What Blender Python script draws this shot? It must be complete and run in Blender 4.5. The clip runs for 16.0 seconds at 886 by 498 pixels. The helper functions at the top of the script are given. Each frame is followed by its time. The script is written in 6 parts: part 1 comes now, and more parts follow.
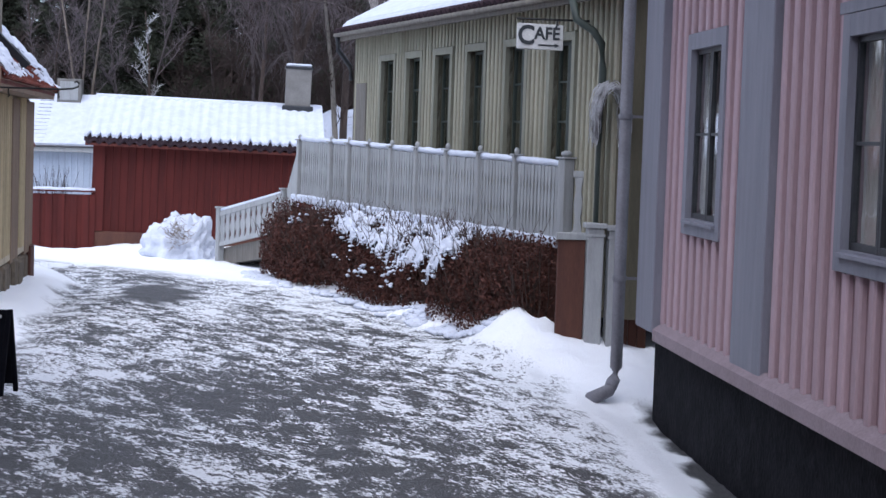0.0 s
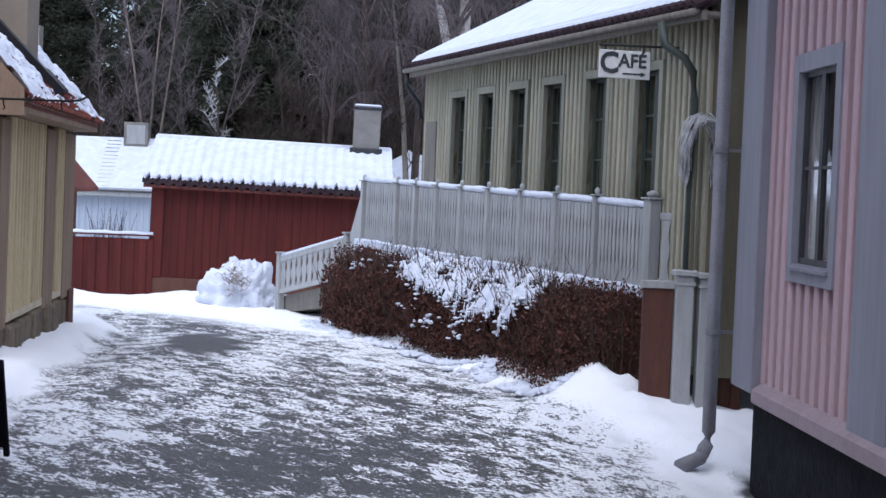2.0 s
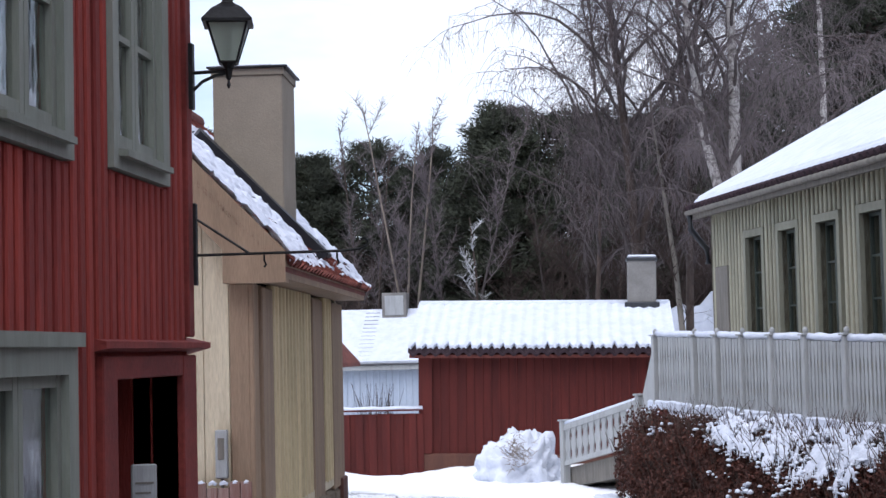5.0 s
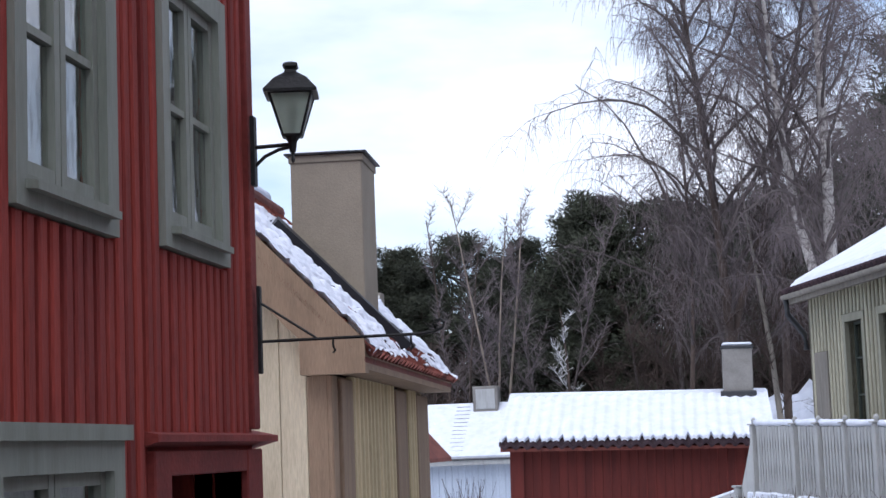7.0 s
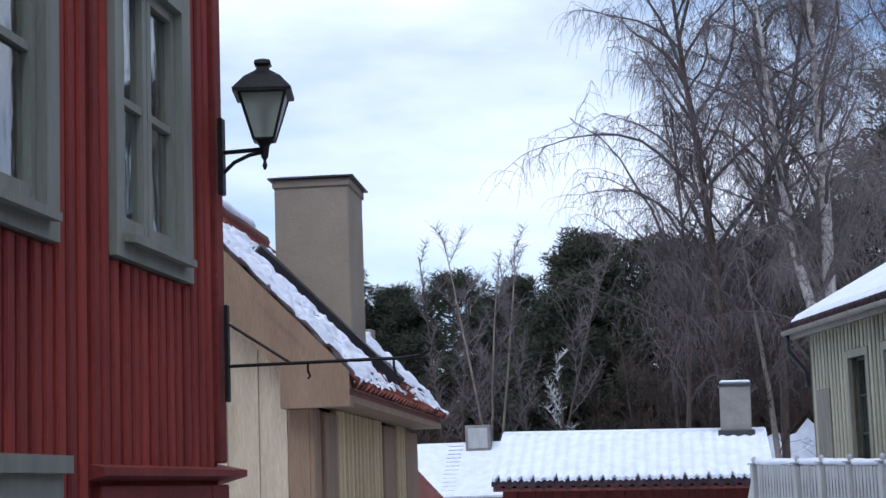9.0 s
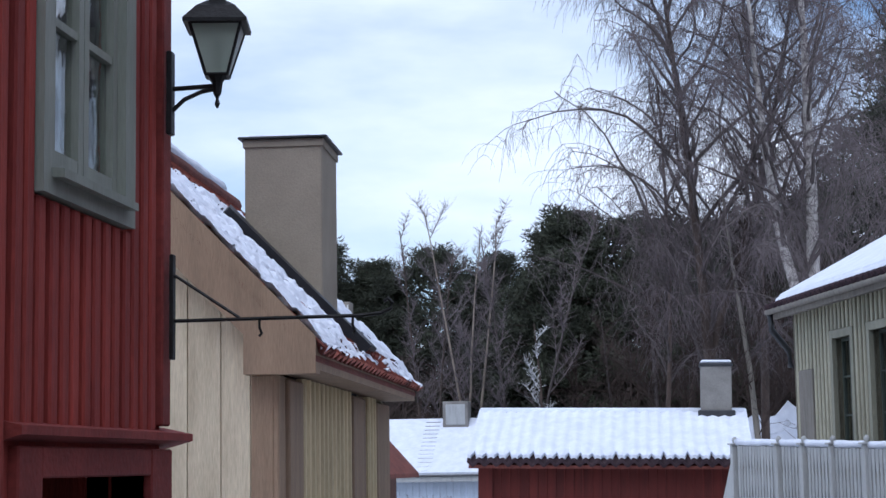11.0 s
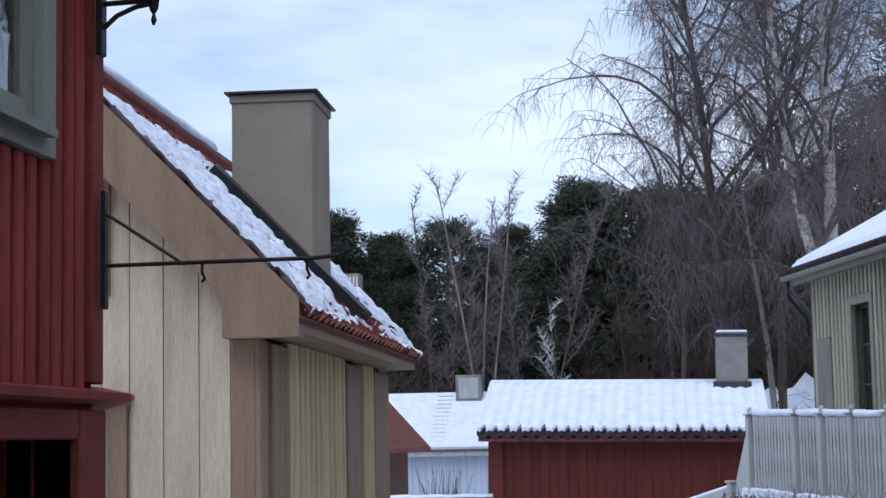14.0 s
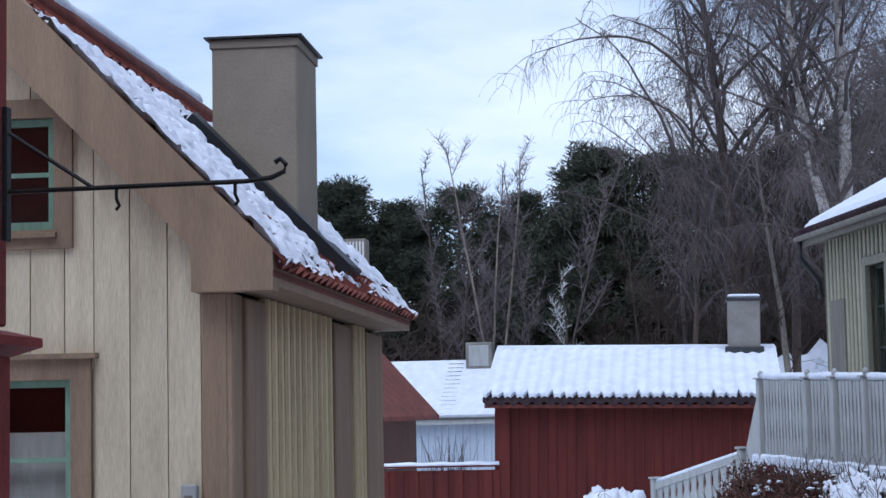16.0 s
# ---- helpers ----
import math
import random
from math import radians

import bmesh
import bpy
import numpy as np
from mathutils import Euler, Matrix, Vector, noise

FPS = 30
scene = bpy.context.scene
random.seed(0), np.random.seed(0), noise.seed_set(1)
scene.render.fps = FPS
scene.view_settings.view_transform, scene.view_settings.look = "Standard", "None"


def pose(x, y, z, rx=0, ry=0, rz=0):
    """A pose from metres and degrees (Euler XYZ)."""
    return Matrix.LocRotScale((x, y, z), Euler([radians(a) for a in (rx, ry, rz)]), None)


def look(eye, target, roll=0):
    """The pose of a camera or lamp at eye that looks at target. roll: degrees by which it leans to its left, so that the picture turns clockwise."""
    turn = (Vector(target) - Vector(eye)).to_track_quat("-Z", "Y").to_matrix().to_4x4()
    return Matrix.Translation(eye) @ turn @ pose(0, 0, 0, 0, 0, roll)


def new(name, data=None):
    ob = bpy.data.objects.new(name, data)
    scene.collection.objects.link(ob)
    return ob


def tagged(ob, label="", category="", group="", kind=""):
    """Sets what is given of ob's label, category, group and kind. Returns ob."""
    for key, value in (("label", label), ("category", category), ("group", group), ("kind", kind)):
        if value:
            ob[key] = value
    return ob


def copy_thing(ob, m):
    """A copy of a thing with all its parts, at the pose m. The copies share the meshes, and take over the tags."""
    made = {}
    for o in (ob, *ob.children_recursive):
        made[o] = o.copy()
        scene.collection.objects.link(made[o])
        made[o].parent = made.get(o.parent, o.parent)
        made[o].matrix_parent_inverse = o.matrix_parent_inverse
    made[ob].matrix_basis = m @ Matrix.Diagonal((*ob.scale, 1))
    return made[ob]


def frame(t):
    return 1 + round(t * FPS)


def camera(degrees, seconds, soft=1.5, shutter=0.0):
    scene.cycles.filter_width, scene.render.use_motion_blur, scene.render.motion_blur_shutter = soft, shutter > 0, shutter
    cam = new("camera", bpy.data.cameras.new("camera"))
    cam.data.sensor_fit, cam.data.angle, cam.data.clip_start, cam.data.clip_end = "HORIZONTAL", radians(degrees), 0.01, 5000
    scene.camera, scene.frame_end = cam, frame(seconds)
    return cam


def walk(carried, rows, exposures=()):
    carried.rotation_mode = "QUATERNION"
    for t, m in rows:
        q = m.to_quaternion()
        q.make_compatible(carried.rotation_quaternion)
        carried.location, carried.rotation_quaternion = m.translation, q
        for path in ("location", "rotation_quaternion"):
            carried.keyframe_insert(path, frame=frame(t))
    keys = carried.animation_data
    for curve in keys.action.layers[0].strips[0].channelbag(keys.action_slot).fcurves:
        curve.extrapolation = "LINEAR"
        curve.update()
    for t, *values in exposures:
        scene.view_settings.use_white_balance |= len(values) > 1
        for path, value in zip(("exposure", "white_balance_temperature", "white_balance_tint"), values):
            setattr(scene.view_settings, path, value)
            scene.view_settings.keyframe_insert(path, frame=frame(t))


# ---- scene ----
cam = camera(28.0, 16.0, soft=1.5)
# seconds, eye x y z, then yaw to the left, pitch up and roll in degrees
ROWS = [
    (0.0, 0.0, 0.0, 1.603, -5.22, -3.47, 1.91),
    (0.5, 0.097, 0.326, 1.535, -4.25, -4.07, 1.76),
    (1.0, 0.207, 0.726, 1.489, -3.36, -4.19, 1.56),
    (1.5, 0.258, 1.28, 1.466, -2.87, -3.25, 1.74),
    (2.0, 0.207, 1.911, 1.44, -2.72, -1.87, 2.33),
    (2.5, 0.095, 2.578, 1.42, -1.85, -1.32, 2.47),
    (3.0, -0.014, 3.221, 1.406, -0.16, -1.73, 1.81),
    (3.5, -0.147, 3.618, 1.384, 0.83, -2.41, 1.05),
    (4.0, -0.215, 3.917, 1.374, 2.14, -2.96, -0.0),
    (4.5, -0.266, 4.16, 1.401, 3.7, -0.77, -0.85),
    (5.0, -0.316, 4.398, 1.414, 5.38, 3.26, -1.32),
    (7.5, -0.338, 5.131, 1.384, 8.33, 6.7, -2.2),
    (8.0, -0.363, 5.339, 1.378, 8.3, 7.27, -2.27),
    (8.5, -0.394, 5.512, 1.38, 8.14, 7.71, -2.23),
    (11.0, -0.424, 6.202, 1.351, 7.43, 6.92, -0.9),
    (11.5, -0.455, 6.387, 1.348, 7.31, 6.62, -1.03),
    (12.0, -0.459, 6.551, 1.338, 7.35, 6.28, -1.18),
    (12.5, -0.419, 6.691, 1.337, 7.58, 5.98, -1.07),
    (13.0, -0.409, 6.785, 1.323, 7.59, 5.76, -1.06),
    (13.5, -0.411, 6.806, 1.324, 7.31, 5.34, -1.09),
    (14.0, -0.365, 6.949, 1.305, 8.01, 6.16, -1.11),
    (14.5, -0.347, 7.116, 1.293, 7.98, 6.63, -1.19),
    (15.0, -0.347, 7.278, 1.286, 6.49, 5.95, -1.29),
    (15.5, -0.315, 7.457, 1.263, 7.18, 5.48, -1.28),
    (16.0, -0.284, 7.66, 1.246, 8.54, 5.21, -1.18),
]


def aim(x, y, z, yaw, pitch, roll):
    a, p = radians(yaw), radians(pitch)
    way = Vector((-math.sin(a) * math.cos(p), math.cos(a) * math.cos(p), math.sin(p)))
    eye = Vector((x, y, z))
    return look(eye, eye + way, roll)


walk(cam, [(r[0], aim(*r[1:])) for r in ROWS],
     exposures=[(0.0, 0.20, 5820, 14), (4.2, 0.15, 5830, 13), (5.0, 0.26, 6100, 13), (7.6, 0.28, 6010, 13), (8.6, 0.11, 5740, 11), (11.0, 0.01, 5690, 11), (13.5, -0.04, 5640, 10), (16.0, -0.09, 5520, 10)])

# ---------------------------------------------------------------- world and sun
SUN_EL, SUN_AZ = radians(60), radians(195)
world = bpy.data.worlds.new("sky")
scene.world = world
world.use_nodes = True
wn, wl = world.node_tree.nodes, world.node_tree.links
sky = wn.new("ShaderNodeTexSky")
sky.sky_type = "NISHITA"
sky.sun_disc = False
sky.sun_elevation, sky.sun_rotation = SUN_EL, SUN_AZ
sky.air_density, sky.dust_density, sky.ozone_density = 1.0, 0.6, 3.0
coord = wn.new("ShaderNodeTexCoord")
mapping = wn.new("ShaderNodeMapping")
mapping.inputs["Scale"].default_value = (1.6, 1.6, 5.0)
cloud = wn.new("ShaderNodeTexNoise")
cloud.inputs["Scale"].default_value = 1.9
cloud.inputs["Detail"].default_value = 6
cloud.inputs["Roughness"].default_value = 0.5
cloud_ramp = wn.new("ShaderNodeValToRGB")
cloud_ramp.color_ramp.elements[0].position, cloud_ramp.color_ramp.elements[1].position = 0.31, 0.64
cloud_mix = wn.new("ShaderNodeMix")
cloud_mix.data_type = "RGBA"
cloud_mix.inputs["B"].default_value = (8.3, 8.6, 9.3, 1)
wl.new(coord.outputs["Generated"], mapping.inputs["Vector"])
wl.new(mapping.outputs["Vector"], cloud.inputs["Vector"])
wl.new(cloud.outputs["Fac"], cloud_ramp.inputs["Fac"])
wl.new(cloud_ramp.outputs["Color"], cloud_mix.inputs["Factor"])
wl.new(sky.outputs["Color"], cloud_mix.inputs["A"])
wl.new(cloud_mix.outputs["Result"], wn["Background"].inputs["Color"])
wn["Background"].inputs["Strength"].default_value = 0.13
sun_data = bpy.data.lights.new("sun", "SUN")
sun_data.energy, sun_data.angle, sun_data.color = 2.2, radians(60), (1.0, 0.975, 0.94)
sun = new("sun", sun_data)
sun.matrix_basis = look((0, 0, 60), Vector((0, 0, 60)) - Vector((math.sin(SUN_AZ) * math.cos(SUN_EL), math.cos(SUN_AZ) * math.cos(SUN_EL), math.sin(SUN_EL))))


# ---------------------------------------------------------------- materials
def material(name, color, color2, rough=0.8, scale=3.0, stretch=(1, 1, 1), bump=0.15, fine=60.0, metal=0.0, contrast=(0.35, 0.65), spread=0.12, specular=0.3):
    """Two colours mixed by a coarse noise, a fine grain in value, a bump from both, and a slight change from piece to piece."""
    m = bpy.data.materials.new(name)
    m.use_nodes = True
    n, l = m.node_tree.nodes, m.node_tree.links
    b = n["Principled BSDF"]
    tc = n.new("ShaderNodeTexCoord")
    mp = n.new("ShaderNodeMapping")
    mp.inputs["Scale"].default_value = stretch
    info = n.new("ShaderNodeObjectInfo")
    l.new(tc.outputs["Object"], mp.inputs["Vector"])
    shift = n.new("ShaderNodeVectorMath")
    shift.operation = "ADD"
    times = n.new("ShaderNodeMath")
    times.operation = "MULTIPLY"
    times.inputs[1].default_value = 37.0
    l.new(info.outputs["Random"], times.inputs[0])
    l.new(mp.outputs["Vector"], shift.inputs[0])
    l.new(times.outputs[0], shift.inputs[1])
    big, small = n.new("ShaderNodeTexNoise"), n.new("ShaderNodeTexNoise")
    big.inputs["Scale"].default_value, big.inputs["Detail"].default_value, big.inputs["Roughness"].default_value = scale, 6, 0.62
    small.inputs["Scale"].default_value, small.inputs["Detail"].default_value = fine, 3
    l.new(shift.outputs[0], big.inputs["Vector"])
    l.new(shift.outputs[0], small.inputs["Vector"])
    ramp = n.new("ShaderNodeMapRange")
    ramp.inputs["From Min"].default_value, ramp.inputs["From Max"].default_value = contrast
    l.new(big.outputs["Fac"], ramp.inputs["Value"])
    mix = n.new("ShaderNodeMix")
    mix.data_type = "RGBA"
    mix.inputs["A"].default_value, mix.inputs["B"].default_value = (*color, 1), (*color2, 1)
    l.new(ramp.outputs["Result"], mix.inputs["Factor"])
    hsv = n.new("ShaderNodeHueSaturation")
    grain = n.new("ShaderNodeMapRange")
    grain.inputs["To Min"].default_value, grain.inputs["To Max"].default_value = 1 - spread, 1 + spread
    grain.inputs["From Min"].default_value, grain.inputs["From Max"].default_value = 0.3, 0.7
    l.new(small.outputs["Fac"], grain.inputs["Value"])
    each = n.new("ShaderNodeMapRange")
    each.inputs["To Min"].default_value, each.inputs["To Max"].default_value = 1 - spread * 0.8, 1 + spread * 0.8
    l.new(info.outputs["Random"], each.inputs["Value"])
    both = n.new("ShaderNodeMath")
    both.operation = "MULTIPLY"
    l.new(grain.outputs["Result"], both.inputs[0])
    l.new(each.outputs["Result"], both.inputs[1])
    l.new(both.outputs[0], hsv.inputs["Value"])
    l.new(mix.outputs["Result"], hsv.inputs["Color"])
    l.new(hsv.outputs["Color"], b.inputs["Base Color"])
    add = n.new("ShaderNodeMath")
    add.operation = "ADD"
    l.new(big.outputs["Fac"], add.inputs[0])
    l.new(small.outputs["Fac"], add.inputs[1])
    bp = n.new("ShaderNodeBump")
    bp.inputs["Strength"].default_value, bp.inputs["Distance"].default_value = bump, 0.02
    l.new(add.outputs[0], bp.inputs["Height"])
    l.new(bp.outputs["Normal"], b.inputs["Normal"])
    b.inputs["Roughness"].default_value, b.inputs["Metallic"].default_value = rough, metal
    b.inputs["Specular IOR Level"].default_value = specular
    return m


UP = (3, 3, 0.35)  # grain that runs upright
# One pink in two tones: recessed boards darker as shade, battens lighter as lit.
PINK = material("pink_paint_shaded", (0.29, 0.192, 0.21), (0.235, 0.152, 0.168), 0.7, 2.0, UP, 0.1, 40, spread=0.08)
PINK_BATTEN = material("pink_paint_lit", (0.41, 0.295, 0.316), (0.35, 0.25, 0.268), 0.7, 2.0, UP, 0.1, 40, spread=0.08)
PINK_TRIM = material("grey_lilac_trim", (0.215, 0.212, 0.245), (0.175, 0.172, 0.20), 0.65, 2.5, UP, 0.08, 50, spread=0.06)
PINK_LEDGE = material("pink_grey_ledge", (0.29, 0.222, 0.238), (0.24, 0.185, 0.198), 0.7, 3, (1, 1, 1), 0.1, 40)
PLINTH = material("black_tarred_plinth", (0.007, 0.007, 0.009), (0.02, 0.02, 0.023), 0.9, 5, (1, 1, 1), 0.8, 22, contrast=(0.4, 0.8), specular=0.08)
RED = material("falu_red_boards", (0.34, 0.055, 0.04), (0.21, 0.036, 0.03), 0.85, 2.2, UP, 0.25, 45, spread=0.14)
RED_TRIM = material("falu_red_trim", (0.235, 0.042, 0.033), (0.16, 0.029, 0.025), 0.8, 2.5, (1, 1, 1), 0.2, 45)
SHED_RED = material("shed_red_boards", (0.088, 0.0145, 0.011), (0.052, 0.009, 0.0075), 0.85, 1.6, UP, 0.2, 40)
SAGE = material("sage_green_paint", (0.275, 0.29, 0.245), (0.215, 0.23, 0.19), 0.6, 3, UP, 0.08, 50, spread=0.07)
# Darker than the battens: the grooves' shade is put into the board colour.
GREEN = material("olive_boards_shaded", (0.135, 0.122, 0.082), (0.095, 0.086, 0.058), 0.75, 2, UP, 0.15, 40)
OLIVE_TRIM = material("olive_trim_boards", (0.24, 0.235, 0.18), (0.19, 0.185, 0.14), 0.7, 2.5, UP, 0.12, 45)
DARK_FRAME = material("dark_green_frame", (0.03, 0.04, 0.034), (0.045, 0.055, 0.046), 0.5, 4, UP, 0.06, 50)
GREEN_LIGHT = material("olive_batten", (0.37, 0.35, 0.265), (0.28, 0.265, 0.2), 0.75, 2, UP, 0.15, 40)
# Darkened cream: shade between the ribs is painted into this backing.
BEIGE_SHADE = material("rib_backing_shade", (0.25, 0.19, 0.11), (0.16, 0.12, 0.07), 0.85, 2.4, UP, 0.25, 40)
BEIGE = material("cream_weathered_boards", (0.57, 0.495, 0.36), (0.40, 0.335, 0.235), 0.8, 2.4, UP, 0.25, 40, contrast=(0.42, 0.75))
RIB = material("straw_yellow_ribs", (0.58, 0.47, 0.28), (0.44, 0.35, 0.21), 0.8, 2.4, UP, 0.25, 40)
BROWN = material("brown_trim_boards", (0.28, 0.195, 0.13), (0.205, 0.142, 0.095), 0.75, 2.2, UP, 0.15, 40)
OLD_PLANK = material("worn_red_planks", (0.17, 0.07, 0.055), (0.28, 0.21, 0.185), 0.9, 4, (8, 8, 0.5), 0.3, 40)
BROWN_GATE = material("red_brown_boards", (0.105, 0.045, 0.03), (0.075, 0.032, 0.024), 0.8, 2, UP, 0.2, 40)
WHITE = material("weathered_white_paint", (0.335, 0.342, 0.342), (0.235, 0.237, 0.232), 0.75, 3, UP, 0.15, 50, contrast=(0.45, 0.8), spread=0.08)
PLASTER = material("beige_plaster", (0.275, 0.235, 0.185), (0.225, 0.19, 0.15), 0.9, 1.6, (1, 1, 1), 0.2, 70, spread=0.06)
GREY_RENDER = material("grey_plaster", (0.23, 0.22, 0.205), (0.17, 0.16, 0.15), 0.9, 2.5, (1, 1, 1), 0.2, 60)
SNOW = material("snow", (0.64, 0.668, 0.745), (0.54, 0.572, 0.655), 0.9, 4.0, (1, 1, 1), 0.8, 22, spread=0.02, specular=0.2)
TILE = material("clay_tile", (0.20, 0.06, 0.044), (0.12, 0.038, 0.032), 0.85, 3, (1, 1, 1), 0.3, 40, spread=0.25)
# Near black: dark tile edges, with eave shade put into the colour.
DARK_TILE = material("dark_shaded_tile", (0.022, 0.014, 0.018), (0.04, 0.026, 0.03), 0.9, 4, (1, 1, 1), 0.2, 40, specular=0.1)
FROSTED = material("frosted_twig", (0.62, 0.63, 0.65), (0.25, 0.24, 0.235), 0.85, 7, (1, 1, 1), 0.2, 40)
IRON = material("black_iron", (0.015, 0.016, 0.016), (0.03, 0.03, 0.03), 0.5, 8, (1, 1, 1), 0.15, 60, metal=0.3)
TAR = material("black_tarred_sheet", (0.014, 0.015, 0.019), (0.024, 0.025, 0.03), 0.55, 4, (1, 1, 1), 0.1, 40)
SHEET = material("dark_sheet_metal", (0.04, 0.042, 0.048), (0.06, 0.062, 0.066), 0.45, 4, (1, 1, 1), 0.1, 50, metal=0.5)
PIPE = material("grey_painted_pipe", (0.17, 0.167, 0.187), (0.13, 0.127, 0.142), 0.5, 4, (1, 1, 1), 0.08, 50)
STONE = material("foundation_stone", (0.19, 0.15, 0.105), (0.11, 0.088, 0.065), 0.9, 5, (1, 1, 1), 0.5, 30)
# Near-black base colour paints in the darkness of unlit rooms.
ROOM = material("unlit_room_dark", (0.035, 0.033, 0.032), (0.025, 0.024, 0.024), 0.9, 1, (1, 1, 1), 0.05, 20)
BLUE_WALL = material("pale_blue_boards", (0.42, 0.47, 0.55), (0.37, 0.42, 0.50), 0.8, 2, UP, 0.1, 40)
BOARD = material("blackboard", (0.005, 0.005, 0.008), (0.009, 0.009, 0.013), 0.8, 5, (1, 1, 1), 0.05, 40, specular=0.08)
CHALK = material("chalk_white", (0.62, 0.62, 0.60), (0.5, 0.5, 0.49), 0.8, 8, (1, 1, 1), 0.05, 60)
INK = material("sign_ink", (0.035, 0.04, 0.045), (0.05, 0.055, 0.06), 0.7, 8, (1, 1, 1), 0.05, 60)
CURTAIN = material("white_curtain", (0.6, 0.6, 0.6), (0.5, 0.5, 0.51), 0.9, 6, (6, 6, 0.5), 0.3, 40)
MINT = material("mint_green_sash", (0.19, 0.30, 0.22), (0.15, 0.24, 0.18), 0.55, 4, UP, 0.06, 50)
WOOD_GREY = material("grey_weathered_wood", (0.20, 0.18, 0.155), (0.13, 0.12, 0.105), 0.85, 4, UP, 0.3, 40)
HEDGE_LEAF = material("withered_beech_leaf", (0.125, 0.042, 0.028), (0.042, 0.017, 0.013), 0.7, 9, (1, 1, 1), 0.05, 50, spread=0.3)
TWIG = material("dark_twig", (0.05, 0.034, 0.028), (0.075, 0.05, 0.042), 0.85, 6, (1, 1, 1), 0.2, 40)
BIRCH_BARK = material("birch_bark", (0.46, 0.43, 0.41), (0.07, 0.06, 0.055), 0.8, 2.6, (1, 1, 2.5), 0.3, 30, contrast=(0.49, 0.66))
BARK = material("brown_bark", (0.085, 0.062, 0.052), (0.05, 0.038, 0.033), 0.9, 5, (1, 1, 0.4), 0.5, 30)
BIRCH_TWIG = material("birch_twig", (0.15, 0.125, 0.128), (0.09, 0.074, 0.077), 0.85, 6, (1, 1, 1), 0.1, 40)
BIRCH_BOUGH = material("birch_bough", (0.085, 0.07, 0.068), (0.055, 0.045, 0.045), 0.85, 6, (1, 1, 1), 0.1, 40)
PALE_BRANCH = material("pale_branch", (0.30, 0.25, 0.2), (0.17, 0.135, 0.115), 0.85, 4, (1, 1, 0.5), 0.2, 40)
NEEDLE = material("pine_needles", (0.05, 0.056, 0.036), (0.03, 0.033, 0.023), 0.8, 1.2, (1, 1, 1), 0.1, 20, spread=0.3)
LITTER = material("brown_undergrowth", (0.058, 0.04, 0.034), (0.034, 0.024, 0.021), 0.95, 1.5, (1, 1, 0.4), 0.4, 12, spread=0.3)

GLASS = bpy.data.materials.new("window_glass")
GLASS.use_nodes = True
_g = GLASS.node_tree.nodes["Principled BSDF"]
_g.inputs["Base Color"].default_value = (0.9, 0.93, 0.92, 1)
_g.inputs["Roughness"].default_value = 0.02
_g.inputs["IOR"].default_value = 1.52
_g.inputs["Transmission Weight"].default_value = 1.0
_gn = GLASS.node_tree.nodes.new("ShaderNodeTexNoise")
_gn.inputs["Scale"].default_value = 2.2
_gb = GLASS.node_tree.nodes.new("ShaderNodeBump")
_gb.inputs["Strength"].default_value, _gb.inputs["Distance"].default_value = 0.12, 0.02
GLASS.node_tree.links.new(_gn.outputs["Fac"], _gb.inputs["Height"])
GLASS.node_tree.links.new(_gb.outputs["Normal"], _g.inputs["Normal"])


# ---------------------------------------------------------------- mesh helpers
def mesh_of(bm, name, mat, smooth=False):
    me = bpy.data.meshes.new(name)
    bm.to_mesh(me)
    bm.free()
    me.materials.append(mat)
    if smooth:
        me.polygons.foreach_set("use_smooth", [True] * len(me.polygons))
    return me


def world_of(ob):
    return world_of(ob.parent) @ ob.matrix_parent_inverse @ ob.matrix_basis if ob.parent else ob.matrix_basis.copy()


def attach(ob, parent):
    ob.parent = parent
    ob.matrix_parent_inverse = world_of(parent).inverted()
    return ob


def part(name, bm, mat, parent=None, label="", smooth=False, kind=""):
    """Links a bmesh, drawn in world coordinates, as one mesh object under a thing or a part."""
    ob = new(name, mesh_of(bm, name, mat, smooth))
    if parent:
        attach(ob, parent)
    return tagged(ob, label=label, kind=kind)


def piece(name, me, m, parent):
    ob = new(name, me)
    ob.matrix_basis = m
    return attach(ob, parent)


def thing(name, at, label, category, group="", kind=""):
    ob = new(name)
    ob.empty_display_size = 0.2
    ob.matrix_basis = Matrix.Translation(at)
    return tagged(ob, label, category, group, kind)


def side(origin, along, out):
    """A wall's own axes: u along it, v out of it, w up."""
    a, o = Vector(along).normalized(), Vector(out).normalized()
    m = Matrix((a, o, Vector((0, 0, 1)))).transposed().to_4x4()
    m.translation = origin
    return m


def box(bm, f, u0, u1, v0, v1, w0, w1, bevel=0.0):
    """A box in the axes f; with a bevel its long edges are chamfered."""
    pts = [(u, v, w) for u in (u0, u1) for v in (v0, v1) for w in (w0, w1)]
    vs = [bm.verts.new(f @ Vector(p)) for p in pts]
    flip = f.to_3x3().determinant() < 0
    new_faces = []
    for q in ((0, 1, 3, 2), (4, 6, 7, 5), (0, 4, 5, 1), (2, 3, 7, 6), (0, 2, 6, 4), (1, 5, 7, 3)):
        new_faces.append(bm.faces.new([vs[i] for i in (q if not flip else q[::-1])]))
    if bevel:
        edges = list({e for fc in new_faces for e in fc.edges})
        bmesh.ops.bevel(bm, geom=edges, offset=bevel, segments=1, affect="EDGES", profile=0.5)
    return bm


